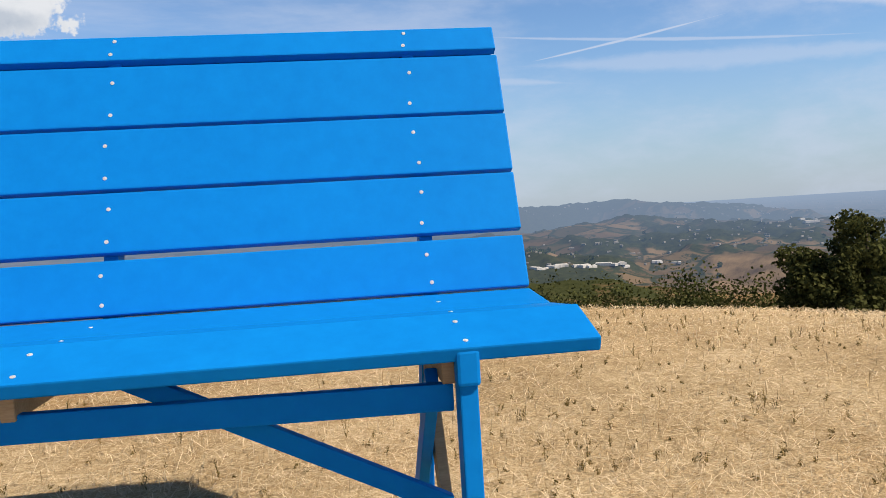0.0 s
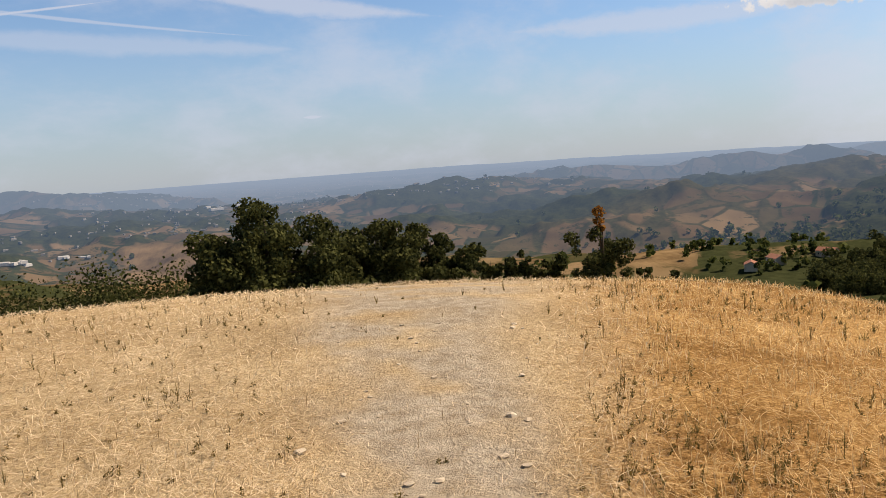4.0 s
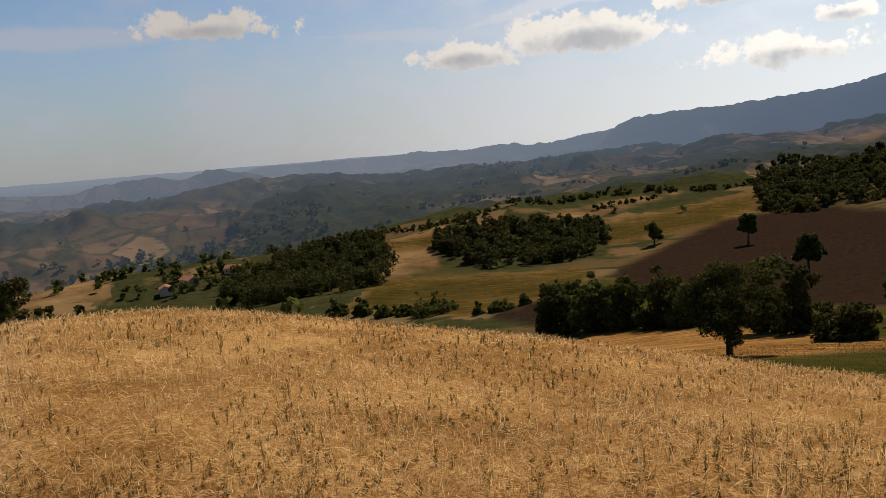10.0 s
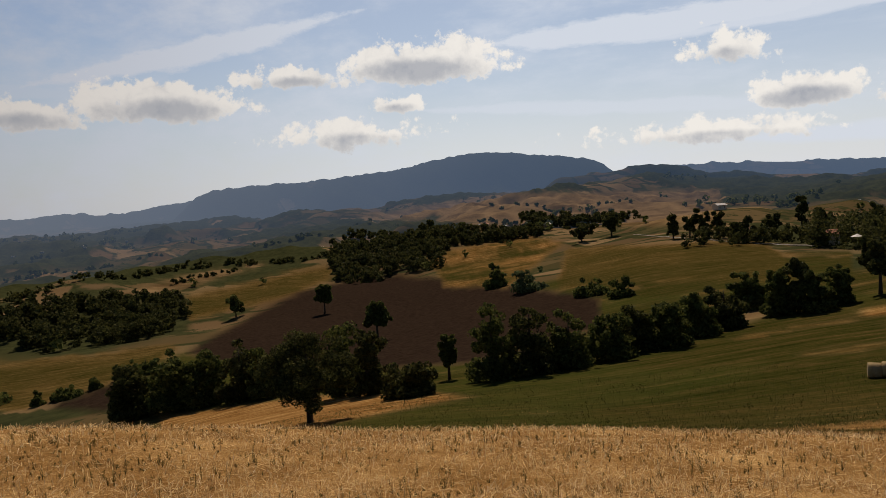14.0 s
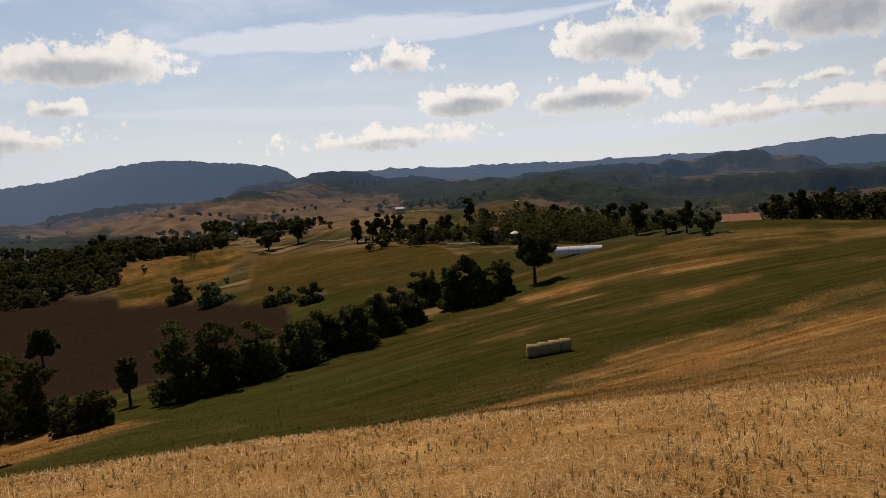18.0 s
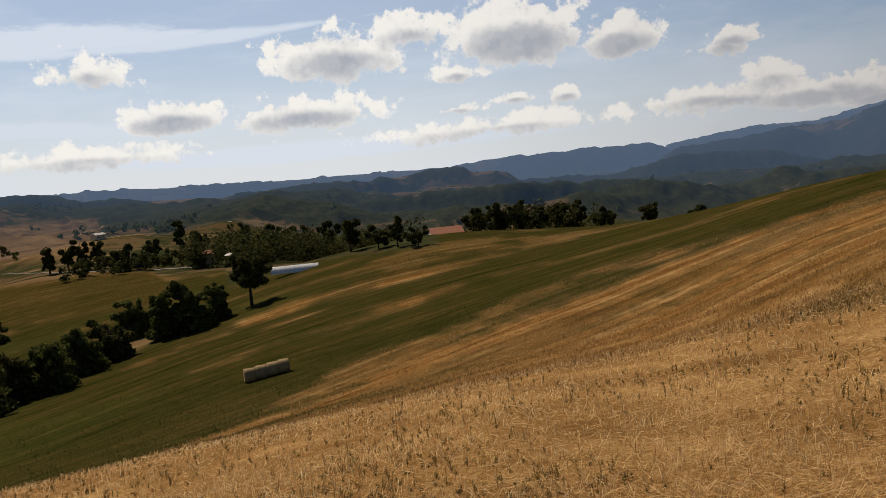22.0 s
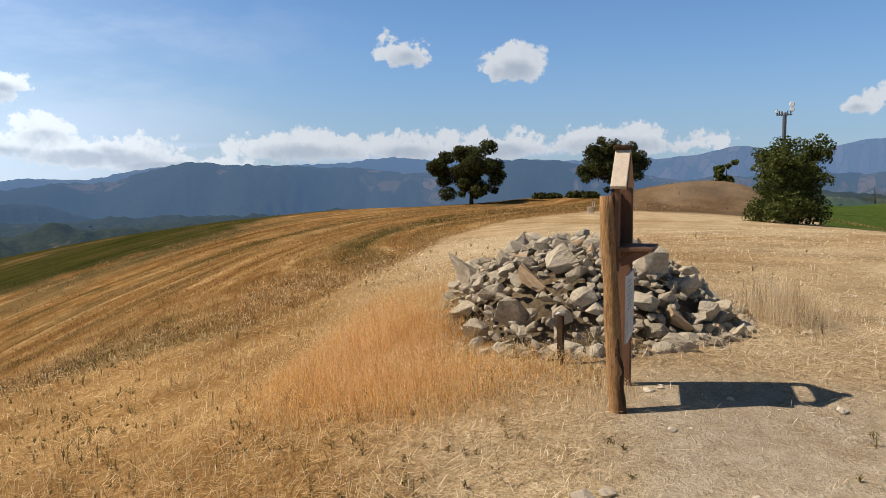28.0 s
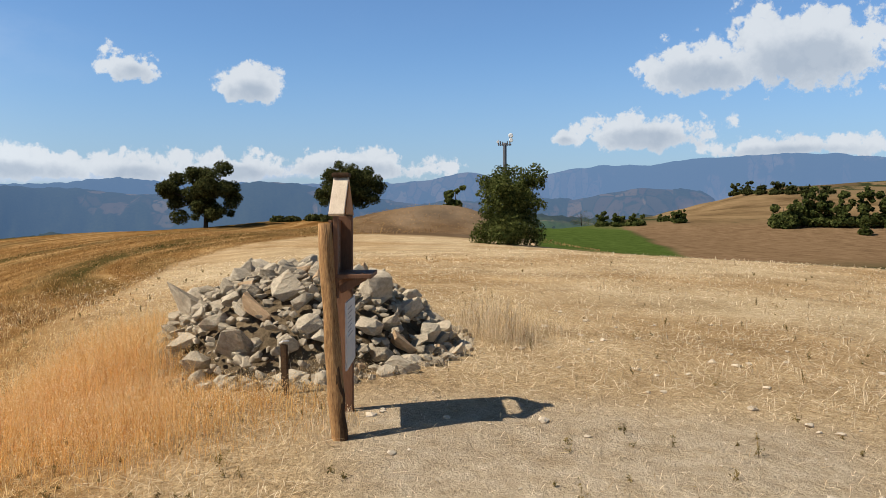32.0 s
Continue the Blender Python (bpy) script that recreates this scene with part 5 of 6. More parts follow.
def wood(name, label, rows, seed, lf, per=60, fine=.0042):
    """Many trees too far to count, as one object: rows of bearing from, to, distance from, to, count, height."""
    rs = np.random.RandomState(seed)
    out = []
    for a0, a1, r0, r1, count, tall in rows:
        # an uneven outline, rounder than the plot
        u, v = rs.uniform(-1.08, 1.08, count), rs.uniform(-1.05, 1.05, count)
        x, y = (r0 + r1) / 2 + v * (r1 - r0) / 2, np.radians((a0 + a1) / 2 + u * (a1 - a0) / 2)
        x, y = x * np.sin(y), x * np.cos(y)
        ok = np.abs(u) ** 3 + np.abs(v) ** 3 < 1 + 1.4 * fractal(x / 28, y / 28, 3, seed + 60)
        x, y = x[ok], y[ok]
        r, z = np.hypot(x, y), height(x, y)
        for k in range(len(x)):
            h = tall * rs.uniform(.65, 1.15)
            w = h * rs.uniform(.55, .8)
            c = np.stack([rs.uniform(-.32, .32, 7) * w, rs.uniform(-.32, .32, 7) * w, rs.uniform(.08, .8, 7) * h], 1)
            out.append(leaf_cloud(rs, c + (x[k], y[k], z[k]), rs.uniform(.2, .33, 7) * w, per, max(.24, float(r[k]) * fine)))
    q = np.concatenate(out)
    return tagged(raw(name, q, quads_of(len(q) // 4), lf), label, "wood", kind="stuff")


def dips(az, low, high):
    return foot(az, low, 60), foot(az, high, 60)


ra, rb = dips(115.5, -9.3, -8.0)
wood("wood", "dense dark oak wood among stubble fields", [(109.2, 121.6, ra, rb * 1.14, 360, 13)], 1, OAK_LEAF, 190, .0032)
ra, rb = dips(99.5, -10.2, -8.2)
wood("wood", "dense dark wood on the valley side", [(93.8, 99.4, ra, rb, 170, 13), (97, 105.4, ra * 1.02, rb * 1.12, 240, 14), (99.6, 105, rb, rb * 1.25, 110, 13)], 2, OAK_LEAF, 170, .0032)
ra, rb = dips(136.5, -5.9, -3.6)
wood("wood", "dark wood in the hollow behind the ploughed field", [(131.6, 139.8, ra * .93, rb, 560, 12), (138.8, 146.4, 800, 870, 170, 13), (145, 153.5, 905, 960, 130, 13)], 3, OAK_LEAF, 130, .0031)
wood("wood", "dark treetops below the edge of the hill", [(26, 47.5, 76, 118, 420, 9), (44, 53, 80, 115, 190, 7.5)], 4, OAK_LEAF, 170, .004)
ra, rb = dips(91.5, -8.9, -7.5)
wood("wood", "clumps of trees round a farm in the valley", [(85, 94, ra, rb * 1.3, 70, 9)], 5, BUSH_LEAF, 70)
wood("wood", "dark garden trees round the village", [(165, 183, 330, 430, 300, 17), (157, 166, 380, 440, 60, 10), (184.3, 194.4, 228, 250, 90, 8.5)], 6, OAK_LEAF, 130, .0036)


def hedge_run(rows, seed):
    """Lines of trees between fields: bearing and dip of both ends, trees, height."""
    rs = np.random.RandomState(seed)
    out, beyond = [], []
    for a0, d0, a1, d1, count, tall in rows:
        r0, r1 = foot(a0, d0, 60), foot(a1, d1, 60)
        t = np.sort(rs.uniform(0, 1, count))
        az, r = np.radians(a0 + (a1 - a0) * t), (r0 + (r1 - r0) * t) * rs.normal(1, .008, count)
        x, y = r * np.sin(az), r * np.cos(az)
        z = height(x, y)
        for k in range(count):
            h = tall * rs.uniform(.5, 1.2) * min(1.0, max(.5, 560 / r[k]))
            c = np.stack([rs.uniform(-.4, .4, 6) * h, rs.uniform(-.4, .4, 6) * h, rs.uniform(.05, .8, 6) * h], 1)
            (out if r[k] < 900 else beyond).append(leaf_cloud(rs, c + (x[k], y[k], z[k]), rs.uniform(.15, .26, 6) * h, 60, max(.3, float(r[k]) * .003)))
    return np.concatenate(out), np.concatenate(beyond)


q, q_far = hedge_run([(108, -6.3, 117, -4.9, 40, 9), (116, -5.0, 122, -4.6, 26, 9), (121, -4.6, 132, -4.5, 44, 10), (120.5, -5.7, 125, -5.1, 16, 8), (126, -2.5, 134.5, -1.2, 40, 10), (97, -6.8, 109, -4.5, 44, 9),
               (108, -4.5, 120, -3.7, 44, 9), (104, -6.3, 111, -6.0, 22, 9), (112, -3.4, 124, -2.6, 36, 9), (127, -3.6, 133, -3.0, 24, 9), (139, -3.0, 152, -3.5, 46, 9), (86, -6.2, 97, -5.2, 30, 9), (150, -2.0, 160, -1.7, 24, 8),
               (143, -1.6, 149, -1.9, 16, 8), (110, -2.2, 121, -1.8, 26, 8)], 8)
tagged(raw("field_hedges", q, quads_of(len(q) // 4), OAK_LEAF), "dark hedges running between stubble fields", "hedge", kind="stuff")
tagged(raw("distant_hedges", q_far, quads_of(len(q_far) // 4), FAR_LEAF), "hedges between far fields with blue haze painted on", "hedge", kind="stuff")
# hedgerows and single trees all over the far fields
rs = np.random.RandomState(77)
N = 30000
az, r = rs.uniform(25, 288, N), np.exp(rs.uniform(math.log(330), math.log(2900), N))
x, y = r * np.sin(np.radians(az)), r * np.cos(np.radians(az))
rows_of = np.abs(smooth_noise(x / 170 + .7 * y / 170, y / 170, 90)) + .5 * np.abs(smooth_noise(x / 60, y / 60, 91))
thick = fractal(x / 320, y / 320, 3, 92)
keep = ((rows_of < .03) | ((thick > .4) & (r > 900)) | (rs.uniform(size=N) < .012)) & ~((az > 255) & (r < 800)) & ~((az > 121) & (az < 184) & (r < 620)) & ~((az > 100) & (az < 122) & (r < 470))
x, y, r = x[keep], y[keep], r[keep]
z = height(x, y)
per = 16
k = np.repeat(np.arange(len(x)), per)
h = (5.5 + 4 * rs.uniform(size=len(x))) * np.clip(1.25 - r / 6000, .7, 1.2)
d = rs.normal(size=(len(k), 3))
d /= np.linalg.norm(d, axis=1, keepdims=True)
p = np.stack([x[k], y[k], z[k] + h[k] * .45], 1) + d * (h[k] * .42)[:, None] * (.9, .9, .85)
nrm = d + rs.normal(size=d.shape) * .6
u = np.cross(nrm, rs.normal(size=d.shape))
u /= np.linalg.norm(u, axis=1, keepdims=True)
v = np.cross(nrm, u)
v /= np.linalg.norm(v, axis=1, keepdims=True)
s = (h[k] * .5)[:, None]
q = np.stack([p - u * s * .5, p - v * s * .4, p + u * s * .5, p + v * s * .4], 1).reshape(-1, 4, 3)
close = r[k] < 900
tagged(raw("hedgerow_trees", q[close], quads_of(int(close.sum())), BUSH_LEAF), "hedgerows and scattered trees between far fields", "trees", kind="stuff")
tagged(raw("distant_trees", q[~close], quads_of(int((~close).sum())), FAR_LEAF), "far woods and hedges with blue haze painted on", "trees", kind="stuff")

# ---------------------------------------------------------------- farms, village, bales, mast
def house_at(name, az, r, long, deep, eaves, ridge, turn, label, roof=None, wall=None, windows=3, group=""):
    x, y = spot(az, r)
    root = empty(name, x, y, ground_z(x, y) - .3, turn)
    bm = bmesh.new()
    box(bm, (long, deep, eaves + .3), Matrix.Translation((0, 0, (eaves + .3) / 2)))
    part("wall", bm, wall or WALL_CREAM, root)
    bm = bmesh.new()
    L, D = long / 2 + .35, deep / 2 + .4
    prof = [(-D, eaves), (0, ridge), (D, eaves), (D, eaves + .18), (0, ridge + .2), (-D, eaves + .18)]
    ends = [[bm.verts.new((sx, py0, pz + .3)) for py0, pz in prof] for sx in (-L, L)]
    for i in range(6):
        bm.faces.new((ends[0][i], ends[0][(i + 1) % 6], ends[1][(i + 1) % 6], ends[1][i]))
    for e0, flip in ((ends[0], 1), (ends[1], -1)):
        bm.faces.new((e0[0], e0[1], e0[4], e0[5])[::flip])
        bm.faces.new((e0[1], e0[2], e0[3], e0[4])[::flip])
    bmesh.ops.recalc_face_normals(bm, faces=bm.faces)
    part("roof", bm, roof or ROOF_RED, root)
    for sx in (-1, 1):
        bm = bmesh.new()
        prism = [[bm.verts.new((sx * long / 2 * o, yy, zz + .3)) for yy, zz in ((-deep / 2, eaves), (deep / 2, eaves), (0, ridge))] for o in (.96, .999)]
        bm.faces.new(prism[0])
        bm.faces.new(prism[1][::-1])
        for i in range(3):
            bm.faces.new((prism[0][i], prism[1][i], prism[1][(i + 1) % 3], prism[0][(i + 1) % 3]))
        part("gable", bm, wall or WALL_CREAM, root)
    for k in range(windows):
        for side in (-1, 1):
            bm = bmesh.new()
            box(bm, (.9, .1, 1.2), Matrix.Translation(((k + .5) / windows * long - long / 2, side * deep / 2, eaves * .62)), .01)
            part("window", bm, WINDOW_DARK, root)
    return tagged(root, label, "house" if "barn" not in name else "barn", group)


r0 = foot(147.9, -3.4, 150)
house_at("barn", 147.2, r0, 32, 9, 4, 7, -62, "long low farm barn with a pale roof", ROOF_PALE, windows=6)
house_at("barn", 150.2, r0 * .99, 30, 6, 2.6, 4.2, -62, "long low farm shed with a pale roof", ROOF_PALE, windows=5)
r0 = foot(132.1, -4.45, 150)
house_at("barn", 132.1, r0, 13, 7, 2.6, 3.8, -40, "small farm shed with a grey roof", ROOF_PALE, windows=2)
house_at("house", 182.7, 244, 9.6, 8.5, 1.2, 3.0, 8, "house with a red hipped roof just over the rise")
for k, (az, r, long, turn) in enumerate(((160.7, 436, 12, 20), (165.6, 385, 8, 30))):
    house_at("house", az, r, long, 7, 4.6, 6.4, turn, "cream village house with a terracotta roof among trees", group="village houses")
for k, (az, dip) in enumerate(((89.8, -8.75), (91.4, -8.3), (94.5, -7.9))):
    house_at("house", az, foot(az, dip, 150), 12, 8, 4, 6.2, 30 * k, "red-roofed farmhouse among trees in the valley", group="valley farmhouses")
for k, (az, dip) in enumerate(((142.8, -.95), (144.2, -.8), (146, -.75), (151.5, -1.6), (139.5, -1.5), (159, -1.9))):
    house_at("house", az, foot(az, dip, 500, 890), 10, 6, 3.4, 4.8, 25 * k - 60, "pale farmhouse far off on the slope", ROOF_PALE if k % 2 else ROOF_RED, windows=2, group="far farmhouses")

# narrow lane below the village
lane_v = []
for k in range(60):
    az0 = 153.2 + 12.2 * k / 59
    r0 = foot(az0, float(np.interp(az0, (152.6, 156.6, 161.4, 165.4), (-3.99, -4.42, -4.92, -5.18))), 150)
    for o in (-1.8, 1.8):
        x0, y0 = spot(az0, r0 + o)
        lane_v.append((x0, y0, max(ground_z(*spot(az0, r0 + q)) for q in (-1.8, 0, 1.8)) + .25))
lane_f = np.array([(2 * k, 2 * k + 1, 2 * k + 3, 2 * k + 2) for k in range(59)])
tagged(raw("road", lane_v, lane_f, LANE), "narrow pale lane below the village gardens", "road", kind="structure")

# resting bench far off on the ridge
wx, wy = spot(242.7, 62)
rest = tagged(empty("garden_bench", wx, wy, ground_z(wx, wy), 20), "small bleached wooden bench far off on the ridge", "bench")
part("seat", beam((-.8, 0, .45), (.8, 0, .45), .4, .06, (0, 0, 1), .01), PALE_WOOD, rest)
part("backrest", beam((-.8, .2, .8), (.8, .2, .8), .05, .16, (0, 0, 1), .01), PALE_WOOD, rest)
for sx in (-.65, .65):
    part("leg", beam((sx, 0, -.1), (sx, .0, .43), .34, .07, (1, 0, 0), .01), PALE_WOOD, rest)
    part("back_post", beam((sx, .2, .4), (sx, .2, .9), .06, .05, (1, 0, 0), .01), PALE_WOOD, rest)

# white greenhouse tunnel
gx, gy = spot(171.7, 205)
tunnel = tagged(empty("greenhouse", gx, gy, ground_z(gx, gy), 8), "long white greenhouse tunnel behind the green slope", "greenhouse")
for k in range(10):
    bm = bmesh.new()
    arc = [(math.cos(t), math.sin(t)) for t in (i * math.pi / 8 for i in range(9))]
    r0s = [[bm.verts.new((-6 + k * 1.2 + o, 2.2 * cx, 1.7 * sz + .2)) for cx, sz in arc] for o in (0, 1.17)]
    for i in range(8):
        bm.faces.new((r0s[0][i], r0s[0][i + 1], r0s[1][i + 1], r0s[1][i]))
    part("panel", bm, POLYTUNNEL, tunnel, smooth=True)
    part("hoop", limb([(-6 + k * 1.2, 2.22 * cx, 1.72 * sz + .2) for cx, sz in arc], [.04] * 9, 5, k), STEEL, tunnel)

ux, uy = spot(167.3, 350)
shade = tagged(empty("parasol", ux, uy, ground_z(ux, uy)), "white garden parasol in the village", "parasol")
part("pole", limb([(0, 0, 0), (0, 0, 5.6)], [.05, .05], 6, 1), STEEL, shade)
bm = bmesh.new()
bmesh.ops.create_cone(bm, cap_ends=False, segments=8, radius1=2.4, radius2=.05, depth=1.1, matrix=Matrix.Translation((0, 0, 6.0)))
part("canopy", bm, CANVAS, shade)

# four round bales end to end
b0 = foot(167.5, -13.45, 50)
p0, p1 = Vector((*spot(167.5, b0), 0)), Vector((*spot(170.7, b0 * 1.005), 0))
axis = (p1 - p0).normalized()
long = (p1 - p0).length / 4
rad = .5 * math.radians(1.0) * b0
for k in range(4):
    c = p0 + axis * long * (k + .5)
    x, y = c.x, c.y
    root = tagged(empty("round_bale", x, y, ground_z(x, y), math.degrees(math.atan2(axis.y, axis.x))), "round straw bale lying in a row on the slope", "bale", "row of bales")
    bm = bmesh.new()
    n, rings = 28, []
    for xx, rr in ((-.5, .9), (-.47, .985), (-.2, 1.0), (.2, 1.0), (.47, .985), (.5, .9)):
        rings.append([bm.verts.new((xx * long * .985, rad * rr * (1 + .012 * math.sin(7 * t + k)) * math.cos(t), rad * .96 + rad * rr * math.sin(t))) for t in (i * 2 * math.pi / n for i in range(n))])
    for q0, q1 in zip(rings, rings[1:]):
        for i in range(n):
            bm.faces.new((q0[i], q0[(i + 1) % n], q1[(i + 1) % n], q1[i]))
    part("roll", bm, BALE, root, smooth=True)
    for sx in (-.5, .5):
        bm = bmesh.new()
        discs = [[bm.verts.new((sx * long * o, rad * .89 * math.cos(t), rad * .96 + rad * .89 * math.sin(t))) for t in (i * 2 * math.pi / n for i in range(n))] for o in (.95, .99)]
        bm.faces.new(discs[0])
        bm.faces.new(discs[1][::-1])
        for i in range(n):
            bm.faces.new((discs[0][i], discs[0][(i + 1) % n], discs[1][(i + 1) % n], discs[1][i]))
        part("end_face", bm, BALE_END, root, "wound straw end")

# aerial mast behind the bushy tree
mx, my = spot(255.35, 140)
mz = ground_z(mx, my)
mast = tagged(empty("aerial_mast", mx, my, mz), "steel aerial mast with dishes above a tree", "mast")
top = EYE + 140 * math.tan(radians(5.45)) - mz
part("pole", limb([(0, 0, -.2), (0, 0, top)], [.4, .32], 12, 1), DARK_STEEL, mast, smooth=True)
part("ladder", beam((.35, 0, 1), (.35, 0, top - .3), .28, .05, (1, 0, 0), 0), DARK_STEEL, mast)
side = Vector((math.sin(radians(345.35)), math.cos(radians(345.35)), 0))
part("platform", beam(side * -1.15 + Vector((0, 0, top - .35)), side * 1.15 + Vector((0, 0, top - .35)), .5, .14, (0, 0, 1), .02), DARK_STEEL, mast)
for k, (o, h) in enumerate(((-1.1, 1.0), (-.75, .8), (-.4, .7), (.45, .8), (.9, 1.3))):
    part("antenna", beam(side * o + Vector((0, 0, top - .5)), side * o + Vector((0, 0, top - .5 + h)), .2, .16, (1, 0, 0), .02), DARK_STEEL, mast)
part("dish_arm", limb([side * .9 + Vector((0, 0, top)), side * 1.0 + Vector((0, 0, top + 1.25))], [.06, .05], 6, 1), STEEL, mast)
for k, (o, h, rr) in enumerate(((1.05, 1.25, .42), (1.1, .45, .36), (-1.15, .15, .25))):
    bm = bmesh.new()
    toward = (Vector((0, 0, 0)) - Vector((mx, my, 0))).normalized()
    m = toward.to_track_quat("Z", "Y").to_matrix().to_4x4()
    m.translation = side * o + Vector((0, 0, top + h)) + toward * .2
    bmesh.ops.create_cone(bm, cap_ends=True, segments=20, radius1=rr, radius2=rr * .8, depth=.22, matrix=m)
    part("dish", bm, CANVAS, mast, "white dish")

# towns on the plain: far too many houses to count
rs = np.random.RandomState(5)


def town(name, label, rows, material, size, flat=.42):
    v, f = [], []
    for a0, a1, d0, d1, count in rows:
        for k in range(count):
            az0 = rs.uniform(a0, a1)
            r0 = foot(az0, rs.uniform(d0, d1), 950)
            x0, y0 = spot(az0, r0)
            z0 = ground_z(x0, y0)
            s0 = size * rs.uniform(.6, 1.5) * (.6 + r0 / 3500)
            l0, w0, h0, t0 = s0 * rs.uniform(.8, 2.4), s0 * .7, s0 * flat, rs.uniform(0, 3.14)
            o = len(v)
            for zz in (-1, h0):
                for sx, sy in ((-1, -1), (1, -1), (1, 1), (-1, 1)):
                    v.append((x0 + (sx * l0 * math.cos(t0) - sy * w0 * math.sin(t0)) / 2, y0 + (sx * l0 * math.sin(t0) + sy * w0 * math.cos(t0)) / 2, z0 + zz))
            v += [(x0 - l0 * .45 * math.cos(t0), y0 - l0 * .45 * math.sin(t0), z0 + h0 * 1.45), (x0 + l0 * .45 * math.cos(t0), y0 + l0 * .45 * math.sin(t0), z0 + h0 * 1.45)]
            f += [[o, o + 1, o + 5, o + 4], [o + 1, o + 2, o + 6, o + 5], [o + 2, o + 3, o + 7, o + 6], [o + 3, o, o + 4, o + 7],
                  [o + 4, o + 5, o + 9, o + 8], [o + 6, o + 7, o + 8, o + 9], [o + 5, o + 6, o + 9], [o + 7, o + 4, o + 8]]
    return tagged(raw(name, v, f, material), label, "town", kind="stuff")


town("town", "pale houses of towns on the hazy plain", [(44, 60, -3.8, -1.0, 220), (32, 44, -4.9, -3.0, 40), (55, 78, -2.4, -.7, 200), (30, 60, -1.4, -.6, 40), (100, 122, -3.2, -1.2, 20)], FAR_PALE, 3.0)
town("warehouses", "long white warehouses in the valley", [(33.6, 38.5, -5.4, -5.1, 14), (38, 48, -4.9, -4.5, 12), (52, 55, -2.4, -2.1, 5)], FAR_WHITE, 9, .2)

# ---------------------------------------------------------------- straw, oats and weeds
def blades(rs, x, y, z, long, wide, lean, bend=.35):
    """Tapered stalks with a bent tip, one slim quad each."""
    n = len(x)
    t = rs.uniform(0, 2 * np.pi, n)
    side = np.stack([-np.sin(t), np.cos(t), np.zeros(n)], 1) * (wide / 2)[:, None]
    way = np.stack([np.cos(t) * np.sin(lean), np.sin(t) * np.sin(lean), np.cos(lean)], 1)
    root = np.stack([x, y, z], 1)
    mid = root + way * (long * .6)[:, None]
    tip = root + way * long[:, None] + np.stack([np.cos(t), np.sin(t), -.3 * np.ones(n)], 1) * (long * bend * rs.uniform(0, 1, n))[:, None]
    return np.stack([root - side * .6, mid + side, tip, mid - side], 1).reshape(-1, 3)


def leaflets(rs, p, size):
    """Small pointed leaves turned every way, one quad each."""
    n = len(p)
    u = rs.normal(size=(n, 3)) * (1, 1, 1.5)
    u /= np.linalg.norm(u, axis=1, keepdims=True)
    v = np.cross(u, rs.normal(size=(n, 3)))
    v /= np.linalg.norm(v, axis=1, keepdims=True)
    u, v = u * (size * .5)[:, None], v * (size * .17)[:, None]
    return np.stack([p - u, p + v, p + u, p - v], 1).reshape(-1, 3)


def scatter(rs, n, r0, r1, a0=-6, a1=292):
    r = np.exp(rs.uniform(math.log(r0), math.log(r1), n))
    az = np.radians(rs.uniform(a0, a1, n))
    return r * np.sin(az), r * np.cos(az), r


rs = np.random.RandomState(21)
x, y, r = scatter(rs, 430000, 1.7, 34)
patchy = fractal(x * .8, y * .8, 3, 70)
azd = np.degrees(np.arctan2(x, y)) % 360
track = band(azd, 60, 74, 3) * band(r, 2, 15, 1.5) + band(azd, 241.6, 276.6, 4) * band(r, 3, 6.4, .7)
steep = (azd > 85) & (azd < 218)
keep = (patchy + rs.uniform(-.5, .5, len(x)) > -.25) & (rs.uniform(size=len(x)) > track * .85) & ~(steep & (r > 23))
x, y, r = x[keep], y[keep], r[keep]
n = len(x)
azd = np.degrees(np.arctan2(x, y)) % 360
lying = rs.uniform(size=n) < np.where((azd < 79) | (azd > 228), .84, .55)
long = np.where(lying, rs.uniform(.06, .2, n), rs.uniform(.04, .13, n)) * (1 + r * .012) * np.where(track[keep] > .3, .6, 1)
wide = np.maximum(rs.uniform(.0022, .005, n), r * .00078)
lean = np.where(lying, rs.uniform(1.15, 1.56, n), rs.uniform(0, .8, n))
z = height(x, y) + np.where(lying, rs.uniform(.0, .035, n), -.005)
azd = np.degrees(np.arctan2(x, y)) % 360
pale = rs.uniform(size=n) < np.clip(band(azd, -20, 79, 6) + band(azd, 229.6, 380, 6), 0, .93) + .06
q = blades(rs, x, y, z, long, wide, lean, .15).reshape(-1, 4, 3)
tagged(raw("straw_stubble", q[~pale], quads_of(int((~pale).sum())), STRAW), "tawny cut straw and stubble over the hilltop", "grass", kind="stuff")
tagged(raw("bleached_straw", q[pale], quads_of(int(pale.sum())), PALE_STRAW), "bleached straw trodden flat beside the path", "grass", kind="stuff")

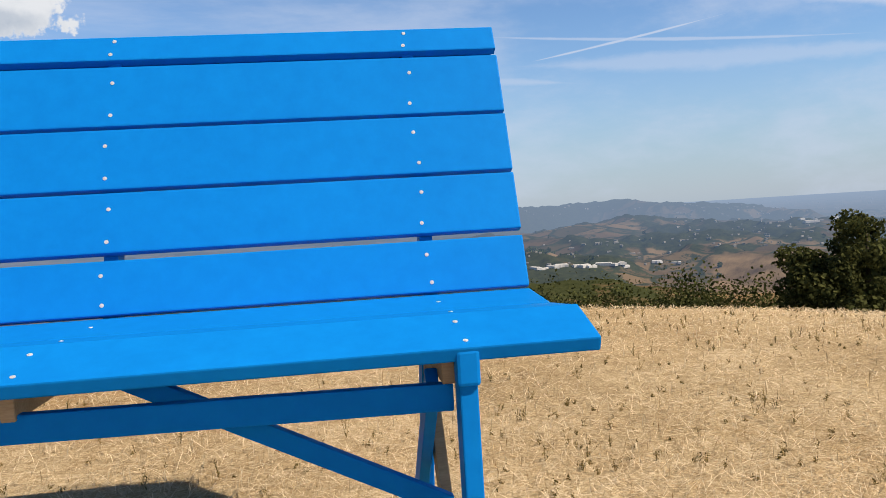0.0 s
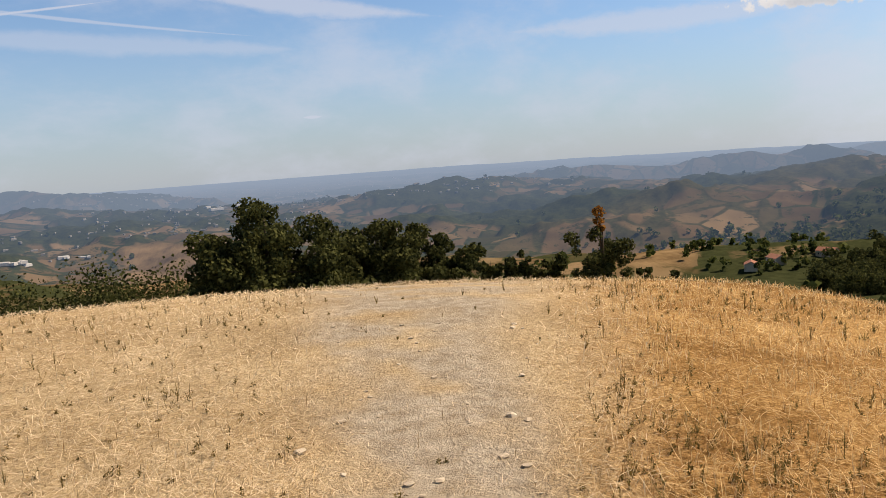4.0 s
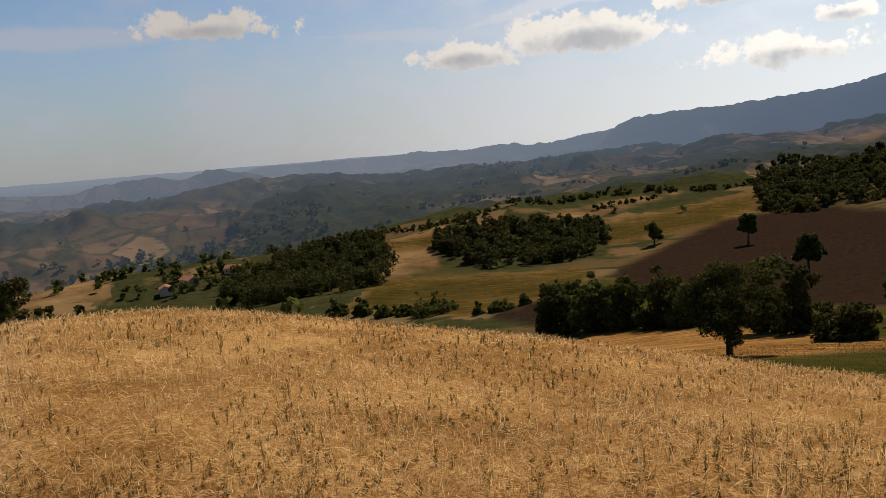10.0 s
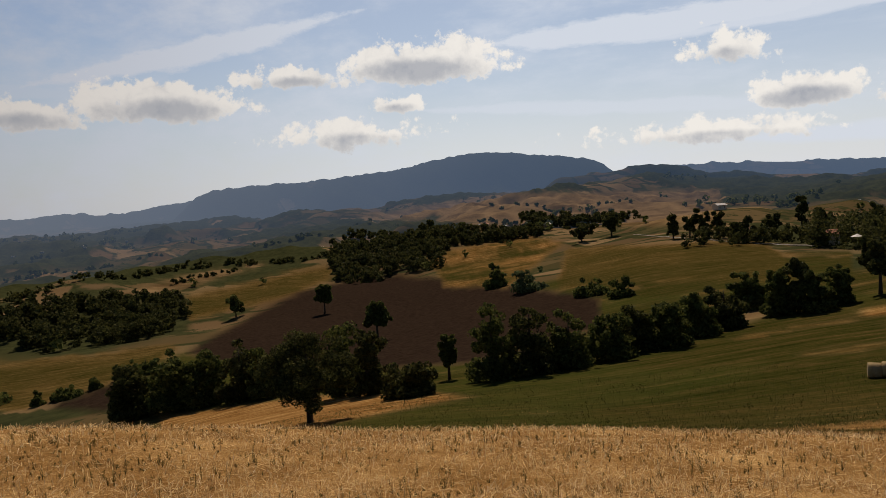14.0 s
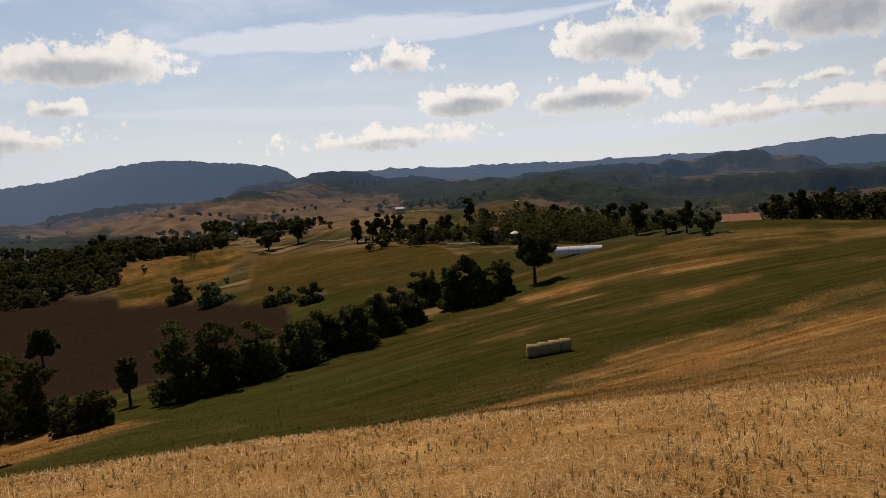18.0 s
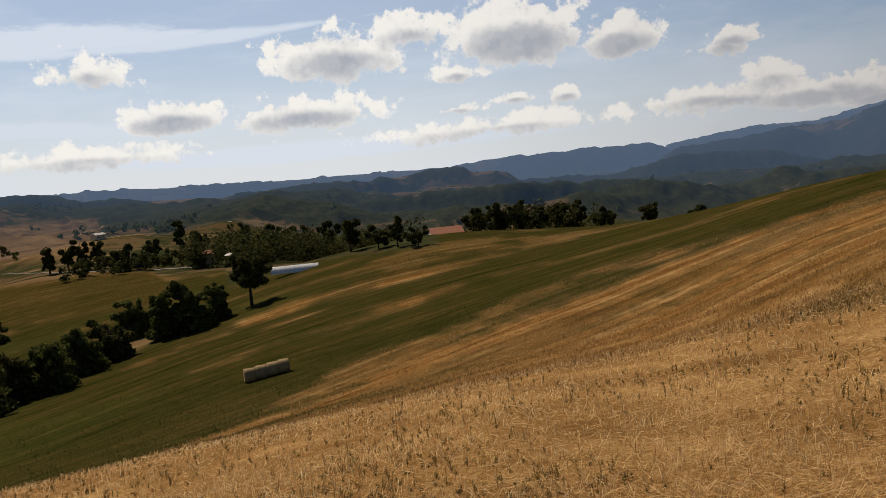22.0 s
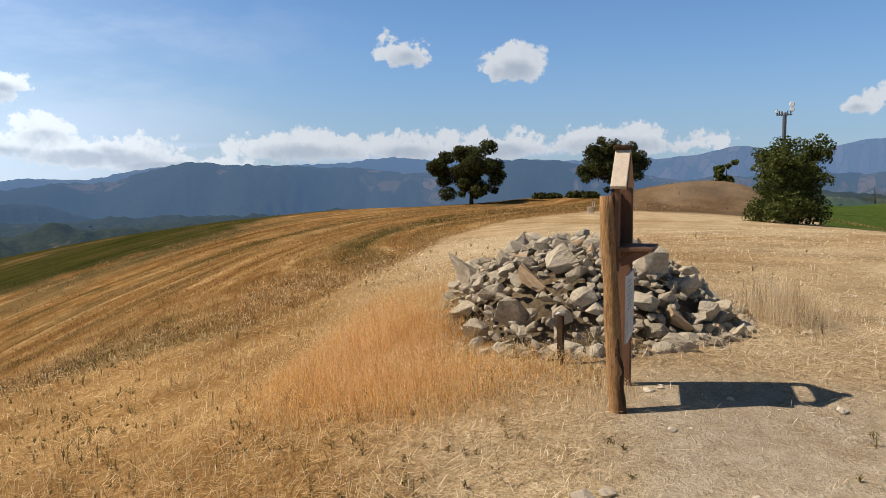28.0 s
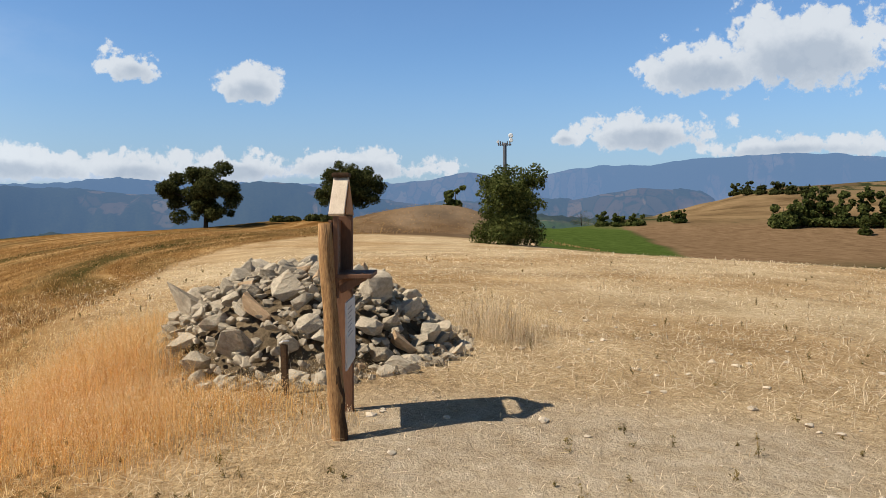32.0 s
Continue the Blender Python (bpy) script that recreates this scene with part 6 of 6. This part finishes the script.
# tall dry oats beside the stones
def oats(name, label, rows, material, seed):
    rs = np.random.RandomState(seed)
    xs, ys, hs = [], [], []
    for cx, cy, sx, sy, turn, count, tall in rows:
        a0, b0 = rs.normal(0, .5, count), rs.normal(0, .5, count)
        ct, st = math.cos(radians(turn)), math.sin(radians(turn))
        xs.append(cx + a0 * sx * ct - b0 * sy * st)
        ys.append(cy + a0 * sx * st + b0 * sy * ct)
        hs.append(tall * rs.uniform(.45, 1.1, count) * np.clip(1.2 - 1.0 * (a0 ** 2 + b0 ** 2), .12, 1.1))
    x, y, h = (np.concatenate(q) for q in (xs, ys, hs))
    n = len(x)
    z = height(x, y)
    stalk = blades(rs, x, y, z - .02, h, rs.uniform(.0022, .004, n), np.abs(rs.normal(0, .26, n)), .3)
    # drooping seed heads
    k = np.repeat(np.where(h > .13)[0], 4)
    m = len(k)
    heads = blades(rs, x[k] + rs.normal(0, .035, m), y[k] + rs.normal(0, .035, m), z[k] + h[k] * rs.uniform(.62, 1.02, m), rs.uniform(.012, .022, m), np.full(m, .0046), rs.uniform(.8, 2.4, m), .2)
    tagged(raw(name, stalk, quads_of(n), material), label, "grass", kind="stuff")
    tagged(raw("oat_husks", heads, quads_of(m), OAT_HEAD), "pale empty husks nodding on dry oat stalks", "grass", kind="stuff")


oats("tall_dry_grass", "tall golden dry oats beside the stone heap", [
    (-5.23, -5.02, 1.6, 1.1, 44, 4600, .34), (-5.92, -5.17, 1.1, 1.0, 44, 5200, .46), (-4.81, -3.98, 1.1, .8, 64, 3200, .28), (-6.96, -5.95, 1.5, 1.0, 14, 4200, .5), (-5.45, -3.43, 1.1, .6, 64, 1500, .16),
    (-5.63, -5.05, 2.0, 1.5, 44, 30000, .13), (-6.96, -5.95, 1.8, 1.2, 14, 9000, .12)], OATS, 31)
oats("dry_grass_fringe", "pale dry grass fringing the stones", [
    (-8.97, -5.91, 1.8, .8, -16, 1500, .28), (-10.00, -2.98, 1.2, 1.2, 44, 900, .24), (-9.45, -2.33, 1.0, .7, 34, 700, .2), (-6.26, -3.39, .8, .35, 79, 700, .14), (-5.10, -2.75, .5, .3, 4, 400, .12),
    (1.3, 2.3, .9, .6, 20, 900, .2), (-8.6, -2.6, .8, .5, 40, 1300, .5), (-8.9, -6.0, 1.6, .9, 20, 2600, .42), (-7.9, -5.9, 1.2, .6, 30, 1500, .44)], PALE_STRAW, 32)

# withered weeds
rs = np.random.RandomState(41)
x, y, r = scatter(rs, 21000, 2.4, 30, -6, 286)
azd = np.degrees(np.arctan2(x, y)) % 360
dense = np.where((azd > 78) & (azd < 212), .9, .32) * np.clip(.6 + 1.6 * fractal(x / 2.2, y / 2.2, 3, 75), .04, 1)
keep = (rs.uniform(size=len(x)) < dense) & ~(band(azd, 58, 75, 3) * band(r, 2, 15, 1) > rs.uniform(0, 1.1, len(x))) & ~((azd > 85) & (azd < 218) & (r > 22)) & ~((azd < 85) & (r > 17)) & ~((azd > 236) & (rs.uniform(size=len(x)) < .8))
x, y, r = x[keep], y[keep], r[keep]
per = 22
k = np.repeat(np.arange(len(x)), per)
n = len(k)
tall = (.03 + .13 * rs.uniform(size=len(x)) ** 2.3)
# a few bent stems to each plant, leaves along them
stems = 4
ks = np.repeat(np.arange(len(x)), stems)
turn, tilt = rs.uniform(0, 6.28, len(ks)), np.abs(rs.normal(0, .55, len(ks)))
way = np.stack([np.cos(turn) * np.sin(tilt), np.sin(turn) * np.sin(tilt), np.cos(tilt)], 1)
reach = tall[ks] * rs.uniform(.6, 1.15, len(ks))
foot_of = np.stack([x, y, height(x, y)], 1)
which = k * stems + rs.randint(0, stems, n)
up = rs.uniform(.15, 1.05, n)
p = foot_of[k] + way[which] * (reach[which] * up)[:, None] + rs.normal(size=(n, 3)) * .007
w = leaflets(rs, p, np.maximum(rs.uniform(.014, .032, n) * (1.15 - .5 * up), r[k] * .0018))
tagged(raw("withered_weeds", w, quads_of(n), WEED), "small withered grey-green weeds in the stubble", "weeds", kind="stuff")
edge_on = np.stack([-np.sin(turn), np.cos(turn), 0 * turn], 1) * np.maximum(.0014, r[ks] * .0004)[:, None]
tips = foot_of[ks] + way * reach[:, None]
w = np.stack([foot_of[ks] - edge_on, foot_of[ks] + edge_on, tips + edge_on * .5, tips - edge_on * .5], 1)
tagged(raw("weed_stems", w, quads_of(len(ks)), WEED), "thin brown stems of withered weeds", "weeds", kind="stuff")

# short cut grass over the mown slope
rs = np.random.RandomState(51)
r, az = np.exp(rs.uniform(math.log(15), math.log(95), 230000)), np.radians(rs.uniform(116, 262, 230000))
x, y = r * np.sin(az), r * np.cos(az)
azd = np.degrees(az)
edge = around((60, 50, 45, 40, 40, 40, 40, 34, 28, 23, 20, 19, 18.5, 18, 17, 18, 60, 90, 70, 60, 60, 60, 60, 60), azd)
keep = (r > edge * .95) & (fractal(x / 2.5, y / 2.5, 3, 55) + rs.uniform(-.5, .5, len(x)) > -.15)
x, y, r = x[keep], y[keep], r[keep]
n = len(x)
q = blades(rs, x, y, height(x, y) - .01, rs.uniform(.05, .16, n) * (1 + r * .008), r * .0008, rs.uniform(.2, 1.35, n), .3).reshape(-1, 4, 3)
straw = golden_at(x, y) + rs.uniform(-.3, .3, n) > .42
tagged(raw("cut_grass", q[straw], quads_of(int(straw.sum())), SLOPE_GRASS), "short brown cut grass on the mown slope", "grass", kind="stuff")
tagged(raw("green_regrowth", q[~straw], quads_of(int((~straw).sum())), SLOPE_GREEN), "short green regrowth on the mown slope", "grass", kind="stuff")
